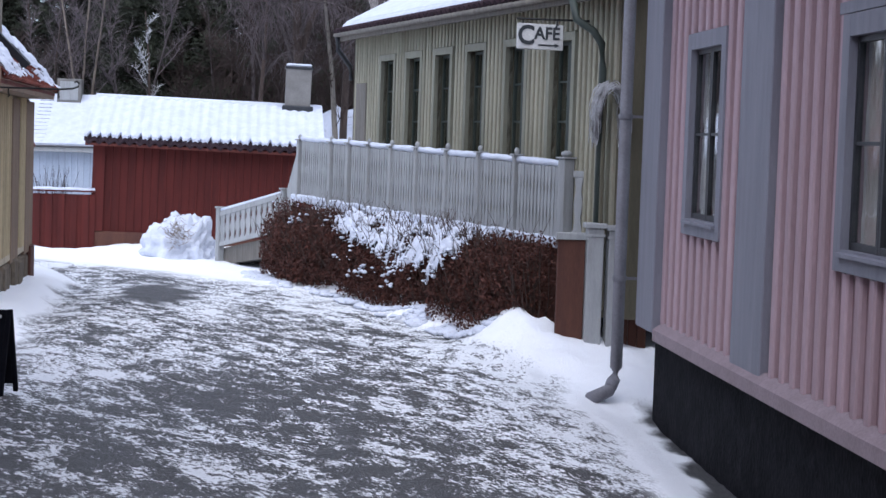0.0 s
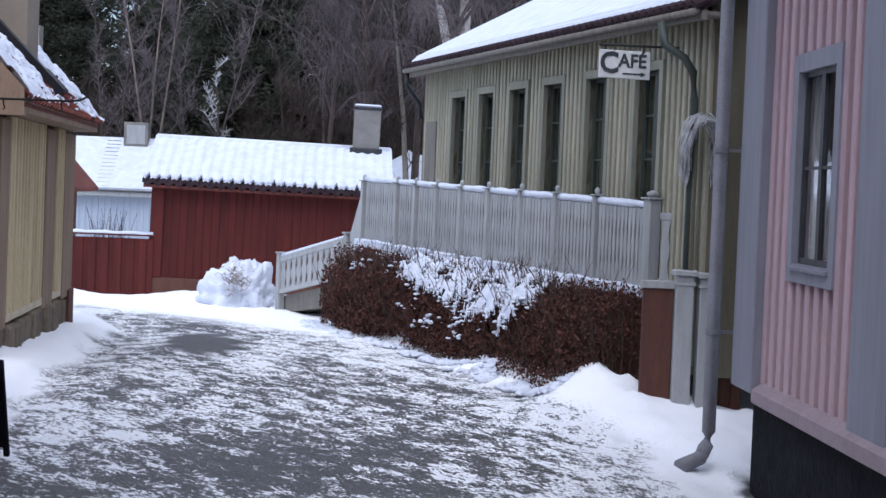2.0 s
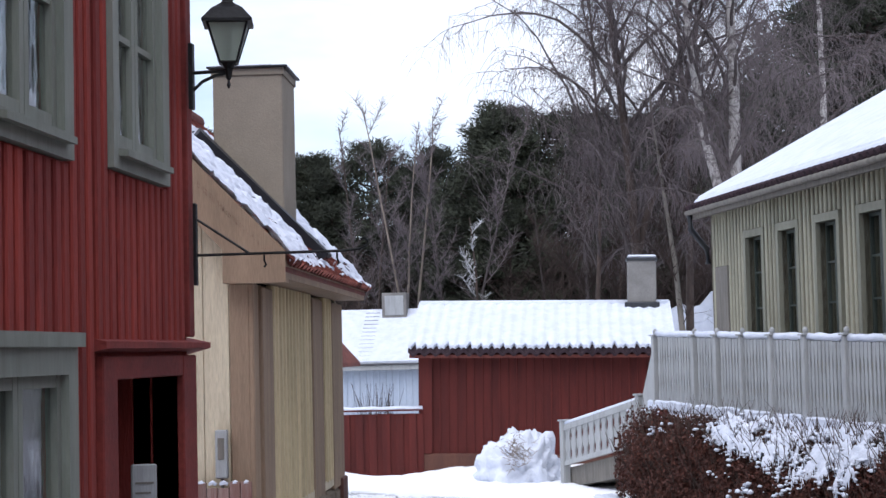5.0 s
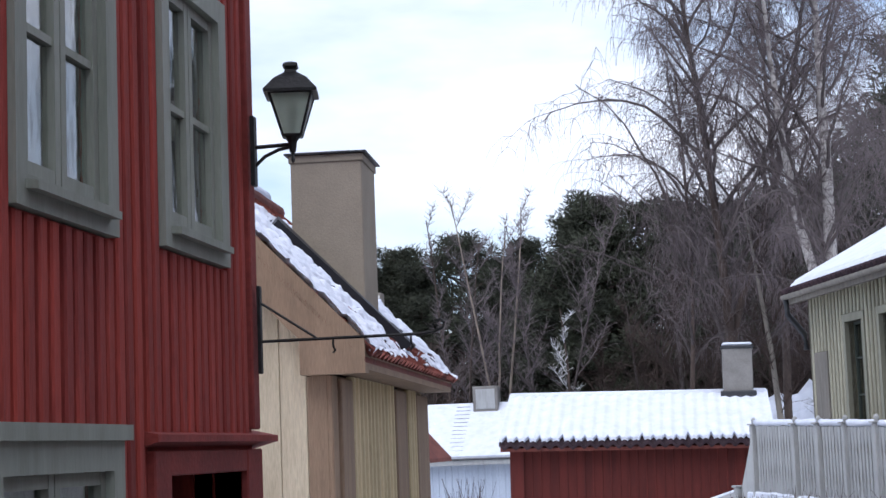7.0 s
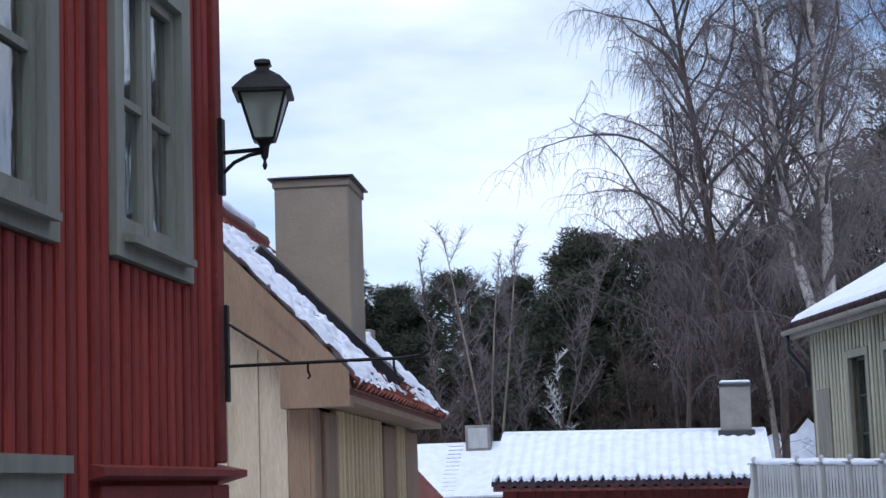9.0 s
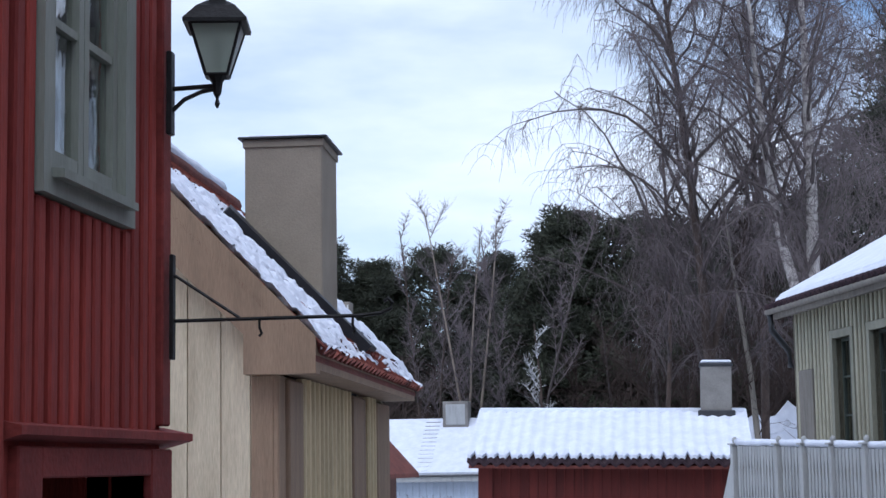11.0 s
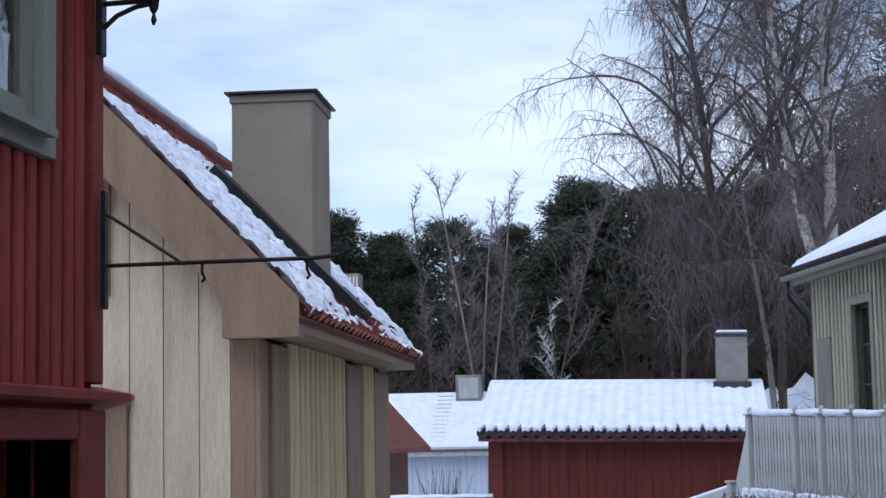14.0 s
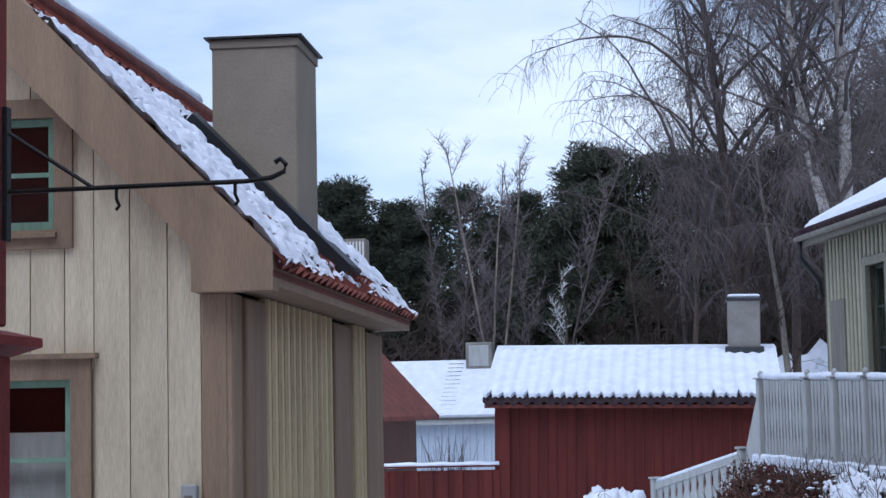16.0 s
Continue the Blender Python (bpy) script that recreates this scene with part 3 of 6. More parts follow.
# ---------------------------------------------------------------- red house
def red_house():
    rng = random.Random(5)
    x = -2.23
    f = side((x, 0, 0), (0, 1, 0), (1, 0, 0))
    house = thing("red_house", (-4.5, 6, -0.3), "two-storey falu-red timber house with sage green windows", "house")
    y0, y1, top = -8.0, 12.28, 5.0
    ups = [(11.08, 11.75, 2.235, 3.12), (9.70, 10.385, 2.205, 3.1), (7.9, 8.6, 2.2, 3.18), (4.6, 5.3, 2.2, 3.18)]
    lows = [(9.5, 10.4, 0.35, 1.36), (7.4, 8.3, 0.35, 1.36)]
    door = (11.05, 12.1, -0.22, 1.38)
    opens = ups + lows + [door]
    bm = bmesh.new()
    wall(bm, f, y0, y1, -0.6, top, opens, 0.2)
    w = part("wall", bm, RED, house, "falu-red vertical boards")
    bm = bmesh.new()
    g = side((x, y1, 0), (-1, 0, 0), (0, 1, 0))
    wall(bm, g, 0.2, 5.0, -0.6, top, [], 0.2)
    box(bm, f, y0, y1, -5.0, -4.8, -0.6, top)
    box(bm, f, y0, y0 + 0.2, -4.8, -0.2, -0.6, top)
    part("back_wall", bm, RED, house)
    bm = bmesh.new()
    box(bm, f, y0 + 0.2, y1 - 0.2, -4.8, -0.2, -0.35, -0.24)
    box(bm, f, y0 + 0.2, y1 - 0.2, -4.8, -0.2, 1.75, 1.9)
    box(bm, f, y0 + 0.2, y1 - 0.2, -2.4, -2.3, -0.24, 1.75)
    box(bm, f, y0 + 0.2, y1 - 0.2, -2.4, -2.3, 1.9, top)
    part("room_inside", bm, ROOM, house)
    bm = bmesh.new()
    prism(bm, side((0, 0, 0), (1, 0, 0), (0, 1, 0)), [(x + 0.35, top), (x - 2.5, top + 2.2), (x - 5.35, top), (x - 5.35, top + 0.15), (x - 2.5, top + 2.4), (x + 0.35, top + 0.15)], y0 - 0.3, y1 + 0.3)
    part("roof", bm, TILE, house)
    for o in ups + lows:
        window(f, *o, house, SAGE, SAGE, casing_width=0.095, proud=0.045, panes=(2, 2), head=0.05 if o in lows else 0.0, glass_back=0.012)
    # curtains, which also give the panes the grey of reflections
    for o in ups + lows:
        for a, b in ((o[0] - 0.02, o[0] + 0.42 * (o[1] - o[0])), (o[1] - 0.56 * (o[1] - o[0]), o[1] + 0.02)):
            drape(f, a, b, o[2] - 0.02, o[3] + 0.02, -0.06, house)
    us = [y + rng.uniform(-0.008, 0.008) for y in np.arange(8.2, 12.2, 0.098)]
    battens("batten", f, w, us, -0.3, top, [(o[0], o[1], o[2], o[3]) for o in ups + lows] + [(10.9, 12.3, -0.6, 1.36)], 0.1, 0.064, 0.024, RED, rng)
    bm = bmesh.new()
    box(bm, f, 12.2, 12.3, -0.1, 0.035, 1.5, top, 0.006)
    part("corner_board", bm, RED_TRIM, house)
    bm = bmesh.new()
    box(bm, f, 10.86, 11.05, -0.12, 0.03, -0.22, 1.42, 0.006)
    box(bm, f, 12.1, 12.34, -0.12, 0.03, -0.3, 1.42, 0.006)
    box(bm, f, 12.1, 12.14, -0.42, -0.12, -0.24, 1.38, 0.004)
    box(bm, f, 11.05, 12.1, -0.12, 0.027, 1.33, 1.42, 0.005)
    fr = part("door_frame", bm, RED_TRIM, house, "red painted door frame")
    bm = bmesh.new()
    prism(bm, swap_uv(f), [(-0.05, 1.50), (0.06, 1.475), (0.06, 1.45), (-0.05, 1.42)], 10.8, 12.5)
    part("door_hood", bm, RED_TRIM, fr, "small sloped board above the door")
    bm = bmesh.new()
    box(bm, f, 10.86, 12.34, -0.3, 0.3, -0.5, -0.2, 0.02)
    part("door_step", bm, STONE, house, "grey stone doorstep")
    # inner dark door leaf, opened into the room
    bm = bmesh.new()
    box(bm, side((x - 0.2, 11.07, 0), (-1, 0, 0), (0, 1, 0)), 0, 0.95, 0, 0.05, -0.2, 1.3)
    part("door_leaf", bm, BROWN_GATE, house, "dark door leaf standing open")
    return house


red_house()


# ---------------------------------------------------------------- yellow house
YG, YX, YEND = 17.55, -3.02, 23.38
ROOF_SLOPE = 1.02
RIDGE_X, EAVE_X, EAVE_Z = -4.54, -2.72, 2.08


def roof_z(x):
    return EAVE_Z + (EAVE_X - x) * ROOF_SLOPE


def yellow_house():
    rng = random.Random(7)
    house = thing("yellow_house", (-4.5, 20, -0.4), "small cream timber house with brown trim and clay tile roof", "house")
    g = side((YX, YG, 0), (-1, 0, 0), (0, -1, 0))   # gable towards the street's top, u runs west
    s = side((YX, YG, 0), (0, 1, 0), (1, 0, 0))     # long side, u runs north
    up = (1.02, 1.94, 2.34, 3.0)
    low = (0.92, 1.94, 0.55, 1.47)
    width = 2 * (YX - RIDGE_X)
    bm = bmesh.new()
    wall(bm, g, 0, width, 0.0, 1.95, [low], 0.15)
    wall(bm, g, up[0] - 0.05, up[1] + 0.05, 1.95, 3.08, [up], 0.15)
    zl = lambda u: roof_z(YX - u) - 0.12
    a, b = up[0] - 0.05, up[1] + 0.05
    half = width / 2
    prism(bm, g, [(0, 1.95), (a, 1.95), (a, zl(a)), (0, zl(0))], -0.15, 0)
    prism(bm, g, [(a, 3.08), (b, 3.08), (b, zl(width - b)), (half, zl(half)), (a, zl(a))], -0.15, 0)
    prism(bm, g, [(b, 1.95), (width, 1.95), (width, zl(0)), (b, zl(width - b))], -0.15, 0)
    gw = part("gable_wall", bm, BEIGE, house, "wide cream weathered boards on the gable")
    # wide boards, each slightly uneven
    u = 0.158
    while u < width - 0.2:
        wd = rng.uniform(0.17, 0.25)
        mid = u + wd / 2
        uu = mid if mid < half else width - mid
        cut = zl(max(0.0, uu - wd / 2)) - 0.02
        for w0, w1 in spans(0.02, cut, mid, [low, up], 0.06):
            bm = bmesh.new()
            top_l = min(w1, zl(min(u, width - u)) - 0.02)
            top_r = min(w1, zl(min(u + wd, width - u - wd)) - 0.02)
            prism(bm, g, [(u + 0.004, w0), (u + wd - 0.004, w0), (u + wd - 0.004, max(w0 + 0.05, top_r)), (u + 0.004, max(w0 + 0.05, top_l))], 0.001, 0.016 + rng.uniform(0, 0.008))
            part("board", bm, BEIGE, gw)
        u += wd
    bm = bmesh.new()
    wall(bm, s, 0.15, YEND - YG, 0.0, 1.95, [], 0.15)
    sw = part("side_wall", bm, BEIGE_SHADE, house, "cream boarding between brown posts, darkened as shade behind ribs")
    bm = bmesh.new()
    wall(bm, side((YX - width, YG, 0), (0, 1, 0), (-1, 0, 0)), 0.15, YEND - YG, 0.0, 1.95, [], 0.15)
    wall(bm, side((YX, YEND, 0), (-1, 0, 0), (0, 1, 0)), 0, width, 0.0, 1.95, [], 0.15)
    prism(bm, side((YX, YEND, 0), (-1, 0, 0), (0, 1, 0)), [(0, 1.95), (width, 1.95), (half, zl(half))], -0.15, 0)
    part("back_wall", bm, BEIGE, house)
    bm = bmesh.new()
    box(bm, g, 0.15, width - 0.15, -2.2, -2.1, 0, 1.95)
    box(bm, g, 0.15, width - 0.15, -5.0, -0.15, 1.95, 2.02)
    # dark box added behind the upper window, painting in an unlit attic
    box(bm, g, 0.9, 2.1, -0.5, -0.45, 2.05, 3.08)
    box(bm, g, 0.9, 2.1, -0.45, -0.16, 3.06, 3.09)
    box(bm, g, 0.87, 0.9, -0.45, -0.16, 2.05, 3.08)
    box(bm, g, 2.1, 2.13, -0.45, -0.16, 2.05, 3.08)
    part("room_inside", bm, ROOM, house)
    # posts and ribs on the long side
    for a, b in ((0.22, 0.76), (3.29, 4.05), (4.88, 5.82)):
        bm = bmesh.new()
        box(bm, s, a, b, -0.02, 0.06, 0.02, 1.93, 0.01)
        part("post", bm, BROWN, house, "brown boxed wall post")
    bm = bmesh.new()
    box(bm, g, 0.0, 0.155, -0.02, 0.035, -0.05, 1.95, 0.01)
    box(bm, s, -0.03, 0.22, -0.1, 0.03, -0.05, 1.95, 0.01)
    part("corner_board", bm, BROWN, house, "brown corner boards")
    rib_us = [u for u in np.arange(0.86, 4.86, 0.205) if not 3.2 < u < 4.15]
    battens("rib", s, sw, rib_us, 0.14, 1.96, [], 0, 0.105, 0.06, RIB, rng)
    bm = bmesh.new()
    box(bm, s, 0.76, 3.29, 0.0, 0.05, 0.06, 0.15, 0.008)
    box(bm, s, 4.05, 4.88, 0.0, 0.05, 0.06, 0.15, 0.008)
    part("sill_board", bm, BEIGE, house)
    drape(g, low[0], low[1], low[2], low[2] + 0.62, -0.1, house, "white cafe curtain in the lower window")
    window(g, *low, house, BROWN, MINT, casing_width=0.12, proud=0.05, panes=(2, 2), glass_back=0.03)
    window(g, *up, house, BROWN, MINT, casing_width=0.11, proud=0.05, panes=(2, 2), glass_back=0.03)
    bm = bmesh.new()
    box(bm, g, low[0] - 0.16, low[1] + 0.16, 0.0, 0.09, low[3] + 0.12, low[3] + 0.15)
    part("window_hood", bm, BROWN, house)
    # verge boards and boxed eave
    e = EAVE_X - YX
    drop = 0.36
    for flip in (False, True):
        t = (lambda u: width - u) if flip else (lambda u: u)
        bm = bmesh.new()
        prism(bm, g, [(t(0.17), roof_z(YX - 0.17) - drop), (t(half), roof_z(RIDGE_X) - drop), (t(half), roof_z(RIDGE_X) + 0.1), (t(0.17), roof_z(YX - 0.17) + 0.1)], 0.03, 0.2)
        prism(bm, g, [(t(-e), 1.945), (t(0.17), 1.945), (t(0.17), roof_z(YX - 0.17) + 0.1), (t(-e), EAVE_Z + 0.1)], 0.03, 0.2)
        bmesh.ops.remove_doubles(bm, verts=bm.verts[:], dist=0.001)
        part("verge_board", bm, BROWN, house, "brown gable verge board")
    bm = bmesh.new()
    box(bm, s, -0.03, YEND - YG + 0.06, -0.02, EAVE_X - YX, 1.972, 2.075)
    part("eave_box", bm, BROWN, house, "brown boxed eave")
    # roof deck
    for sgn in (1, -1):
        bm = bmesh.new()
        prism(bm, side((RIDGE_X, 0, 0), (sgn, 0, 0), (0, 1, 0)), [(0, roof_z(RIDGE_X) - 0.03), (EAVE_X - RIDGE_X, EAVE_Z - 0.02), (EAVE_X - RIDGE_X, EAVE_Z - 0.06), (0, roof_z(RIDGE_X) - 0.1)], YG - 0.2, YEND + 0.15)
        part("roof_deck", bm, TILE, house)
    # stone foundation
    for i in range(15):
        a = i * 0.39
        bm = bmesh.new()
        d = rng.uniform(0.0, 0.12)
        box(bm, s, a - 0.03, a + 0.39, -0.2, 0.04 + 0.6 * d, -0.75, rng.uniform(0.0, 0.06), 0.03)
        part("foundation_stone", bm, STONE, house)
    bm = bmesh.new()
    box(bm, s, 5.4, 5.84, -0.1, 0.09, -0.4, 0.1, 0.01)
    part("post_foot", bm, BROWN_GATE, house, "dark red post foot")
    bm = bmesh.new()
    box(bm, g, 0.0, width, -0.3, 0.02, -0.8, 0.0, 0.02)
    part("foundation", bm, STONE, house)
    # clay pantiles on the slope to the street, snow patches over them
    slope_len = math.hypot(EAVE_X - RIDGE_X, (EAVE_X - RIDGE_X) * ROOF_SLOPE)
    down = Vector((1, 0, -ROOF_SLOPE)).normalized()
    normal = Vector((ROOF_SLOPE, 0, 1)).normalized()
    rf = Matrix((Vector((0, 1, 0)), down, normal)).transposed().to_4x4()
    rf.translation = (RIDGE_X, YG - 0.2, roof_z(RIDGE_X))
    bm = bmesh.new()
    tw, tl, n = 0.205, 0.33, 6
    top_row, low_row = [], []
    for k in range(n + 1):
        uu = tw * 1.08 * k / n
        hh = 0.03 * math.cos(2 * math.pi * k / n * 0.95) + 0.03
        top_row.append(bm.verts.new((uu, 0, hh - 0.012)))
        low_row.append(bm.verts.new((uu, tl, hh + 0.018)))
    for k in range(n):
        bm.faces.new((top_row[k], low_row[k], low_row[k + 1], top_row[k + 1]))
    ext = bmesh.ops.extrude_face_region(bm, geom=bm.faces[:])
    for v in ext["geom"]:
        if isinstance(v, bmesh.types.BMVert):
            v.co.z -= 0.014
    bmesh.ops.recalc_face_normals(bm, faces=bm.faces[:])
    tile = mesh_of(bm, "roof_tile", TILE)
    deck = [o for o in house.children if o.name.startswith("roof_deck")][0]
    rows_n, cols_n = 9, 30
    step = (slope_len + 0.03 - tl) / (rows_n - 1)
    for j in range(rows_n):
        for i in range(cols_n):
            m = rf @ Matrix.Translation((i * tw + 0.012, j * step, 0.0)) @ Matrix.Rotation(rng.uniform(-0.02, 0.02), 4, "Z")
            piece("roof_tile", tile, m, deck)
    bm = bmesh.new()
    tube(bm, [(RIDGE_X, YG - 0.22, roof_z(RIDGE_X) + 0.03), (RIDGE_X, YEND + 0.17, roof_z(RIDGE_X) + 0.03)], 0.09, 10)
    ridge = part("ridge_tiles", bm, TILE, house, "red clay ridge", smooth=True)
    bm = bmesh.new()
    tube(bm, [(RIDGE_X + 0.01, YG - 0.1 + 0.3 * i, roof_z(RIDGE_X) + 0.1 + 0.012 * noise.noise(Vector((i * 0.7, 0, 0)))) for i in range(19)], [0.075 + 0.02 * noise.noise(Vector((i * 0.9, 3, 0))) for i in range(19)], 8)
    part("ridge_snow", bm, SNOW, ridge, smooth=True)
    bm = bmesh.new()
    nu, nd = 330, 150
    lu, ld = YEND - YG + 0.34, slope_len + 0.02
    grid = {}
    def cover(uu, dd):
        v = 0.62 + 0.5 * noise.noise(Vector((uu * 0.9, dd * 1.5, 4.2))) + 0.4 * noise.noise(Vector((uu * 4.2, dd * 5.5, 9.0))) + 0.34 * noise.noise(Vector((uu * 12, dd * 12, 3.0)))
        v += 0.2 * math.cos(2 * math.pi * uu / tw)
        v -= 0.62 * smooth_step(ld - 0.6, ld - 0.02, dd) * (0.7 + 0.6 * noise.noise(Vector((uu * 2.0, 0, 1))))
        v -= 1.3 * (1 - smooth_step(0.34, 0.62, dd + 0.12 * noise.noise(Vector((uu * 3, 0, 7)))))
        v -= 0.55 * max(0.0, math.cos(2 * math.pi * (dd - 0.02) / step)) ** 2 * smooth_step(-0.25, 0.2, noise.noise(Vector((uu * 1.9, dd * 1.9, 2))))
        v += 0.3 * (1 - smooth_step(0.0, 0.4, uu)) * smooth_step(0.5, 0.8, dd)
        ay = uu + YG - 0.2
        if 19.85 < ay < 21.45 and (-4.0 - RIDGE_X) * 1.43 < dd < (-2.86 - RIDGE_X) * 1.43:
            v -= 2.0 * smooth_step(19.85, 20.0, ay)
        return v - 0.05
    for j in range(nd + 1):
        for i in range(nu + 1):
            uu, dd = lu * i / nu, ld * j / nd
            c = cover(uu, dd)
            if c > 0.2:
                hgt = 0.058 + 0.034 * min(1.0, (c - 0.2) * 1.8) - 0.02 * ((dd / step) % 1.0 - 0.5) + 0.016 * noise.noise(Vector((uu * 9, dd * 9, 0))) + 0.006 * noise.noise(Vector((uu * 18, dd * 18, 3))) + 0.016 * math.cos(2 * math.pi * uu / tw)
                grid[i, j] = bm.verts.new(rf @ Vector((uu, dd, hgt if c > 0.26 else 0.03)))
    for (i, j) in list(grid):
        q = [(i, j), (i, j + 1), (i + 1, j + 1), (i + 1, j)]
        if all(k in grid for k in q):
            bm.faces.new([grid[k] for k in q])
    bmesh.ops.delete(bm, geom=[v for v in bm.verts if not v.link_faces], context="VERTS")
    bmesh.ops.recalc_face_normals(bm, faces=bm.faces[:])
    part("snow", bm, SNOW, house, "patchy snow lying on the tiles", smooth=True)
    # chimney with its cap and flashing
    c = side((-3.47, 20.85, 0), (1, 0, 0), (0, -1, 0))
    bm = bmesh.new()
    box(bm, c, -0.325, 0.32, -0.4, 0.42, 2.1, 4.05, 0.012)
    ch = part("chimney", bm, PLASTER, house, "tall beige rendered chimney")
    bm = bmesh.new()
    box(bm, c, -0.34, 0.335, -0.415, 0.435, 3.98, 4.05, 0.006)
    part("chimney_collar", bm, PLASTER, ch)
    bm = bmesh.new()
    box(bm, c, -0.375, 0.37, -0.45, 0.47, 4.05, 4.068, 0.004)
    part("chimney_cap", bm, SHEET, ch, "thin sheet-metal chimney cap")
    bm = bmesh.new()
    box(bm, c, -0.3, 0.22, -0.4, 0.4, 4.068, 4.09, 0.008)
    part("chimney_snow", bm, SNOW, ch)
    # black sheet apron along the chimney's foot, swept down past its corner
    k = math.hypot(1, ROOF_SLOPE)
    a, b = (-3.96 - RIDGE_X) * k, (-2.98 - RIDGE_X) * k
    bm = bmesh.new()
    lying = rf @ Matrix(((1, 0, 0, 0), (0, 0, 1, 0), (0, 1, 0, 0), (0, 0, 0, 1)))
    prism(bm, lying, [(19.92 - YG + 0.2, a + 0.05), (20.47 - YG + 0.2, a - 0.1), (20.47 - YG + 0.2, b + 0.12), (20.27 - YG + 0.2, b + 0.2)], 0.02, 0.15)
    part("flashing", bm, TAR, ch, "black sheet-metal apron at the chimney's foot")
    bm = bmesh.new()
    box(bm, rf, 20.47 - YG + 0.2, 21.4 - YG + 0.2, b - 0.22, b + 0.1, 0.02, 0.12, 0.01)
    part("flashing_tray", bm, TAR, ch)
    # the house stands slightly askew to the street
    pivot = Vector((YX, YG, 0))
    house.matrix_basis = Matrix.Translation(pivot) @ Matrix.Rotation(radians(2.5), 4, "Z") @ Matrix.Translation(-pivot) @ house.matrix_basis
    return house


yellow_house()


# ---------------------------------------------------------------- green house
GA = Vector((1.24, 31.27, 0))
GDIR = Vector((1.36, -5.79, 0)).normalized()
GOUT = Vector((-5.79, -1.36, 0)).normalized()
GF = side(GA, GDIR, GOUT)


def green_house():
    rng = random.Random(21)
    house = thing("green_house", (4, 27, 0.3), "olive green board-and-batten house with snowy roof", "house")
    length, top = 11.3, 3.56
    opens = [(u, u + 0.71, 1.40, 2.89) for u in (1.70, 3.12, 4.59, 6.06, 7.65, 9.26)]
    bm = bmesh.new()
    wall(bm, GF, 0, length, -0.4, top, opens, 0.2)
    w = part("wall", bm, GREEN, house, "olive green boards darkened as groove shade, with paler battens")
    e = side(GA, -GOUT, -GDIR)
    depth = 7.2
    rise = 0.53
    bm = bmesh.new()
    prism(bm, e, [(0.2, -0.4), (depth, -0.4), (depth, top), (depth / 2, top + depth / 2 * rise), (0.2, top + 0.2 * rise)], -0.2, 0)
    part("gable_wall", bm, GREEN, house)
    bm = bmesh.new()
    box(bm, GF, 0, length, -depth, -depth + 0.2, -0.4, top)
    box(bm, GF, length - 0.2, length, -depth + 0.2, -0.2, -0.4, top)
    part("back_wall", bm, GREEN, house)
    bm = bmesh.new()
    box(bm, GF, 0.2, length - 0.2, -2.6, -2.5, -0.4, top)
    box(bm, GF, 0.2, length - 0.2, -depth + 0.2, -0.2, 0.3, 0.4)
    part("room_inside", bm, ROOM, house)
    for o in opens:
        window(GF, *o, house, OLIVE_TRIM, DARK_FRAME, casing_width=0.1, proud=0.06, panes=(2, 3), glass_back=0.09)
    for o in opens:
        drape(GF, o[0] + 0.34, o[1] - 0.02, o[2], o[2] + 0.8, -0.12, house)
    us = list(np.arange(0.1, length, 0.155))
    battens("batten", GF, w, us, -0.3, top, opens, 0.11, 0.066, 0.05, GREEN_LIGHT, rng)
    bm = bmesh.new()
    box(bm, GF, -0.02, 0.1, -0.1, 0.04, -0.3, top)
    part("corner_board", bm, GREEN, house)
    # roof: deck, snow, eave fascia, gutter
    over = 0.34
    r = side(GA, -GOUT, -GDIR)
    bm = bmesh.new()
    prism(bm, r, [(-over, top - over * rise + 0.08), (depth / 2, top + depth / 2 * rise + 0.08), (depth + over, top - over * rise + 0.08), (depth + over, top - over * rise - 0.02), (depth / 2, top + depth / 2 * rise - 0.02), (-over, top - over * rise - 0.02)], -length - 0.3, 0.18)
    roof = part("roof", bm, DARK_TILE, house, "dark tiled roof edge")
    bm = bmesh.new()
    prism(bm, r, [(-over + 0.05, top - over * rise + 0.1), (depth / 2, top + depth / 2 * rise + 0.09), (depth / 2, top + depth / 2 * rise + 0.2), (-over + 0.12, top - over * rise + 0.24)], -length - 0.28, 0.16)
    bmesh.ops.bevel(bm, geom=bm.edges[:], offset=0.04, segments=2, affect="EDGES")
    part("snow", bm, SNOW, house, "smooth snow on the roof")
    bm = bmesh.new()
    box(bm, GF, -0.15, length + 0.3, 0.24, 0.3, top - 0.27, top - 0.17)
    part("fascia", bm, WOOD_GREY, house, "grey eave board")
    bm = bmesh.new()
    box(bm, GF, -0.12, length + 0.3, 0.0, 0.24, top - 0.22, top - 0.18)
    part("soffit", bm, WOOD_GREY, house)
    bm = bmesh.new()
    tube(bm, [GF @ Vector((-0.18, over + 0.02, top - 0.17)), GF @ Vector((length + 0.3, over + 0.02, top - 0.19))], 0.04, 10)
    part("gutter", bm, WOOD_GREY, house, smooth=True)
    for i in range(58):
        bm = bmesh.new()
        u = -0.1 + 0.205 * i
        tube(bm, [GF @ Vector((u, over - 0.12, top - 0.05)), GF @ Vector((u, over + 0.05, top - 0.13))], [0.05, 0.056], 8)
        part("eave_tile", bm, DARK_TILE, roof)
    bm = bmesh.new()
    p = [(-0.12, over, top - 0.2), (-0.11, over - 0.02, top - 0.42), (0.0, 0.12, top - 0.72), (0.0, 0.1, top - 0.95)]
    tube(bm, [GF @ Vector(q) for q in p], 0.045, 10)
    part("downpipe", bm, SHEET, house, smooth=True)
    # small hatch near the far corner
    bm = bmesh.new()
    box(bm, GF, 0.25, 0.85, 0.04, 0.075, 1.4, 2.55, 0.01)
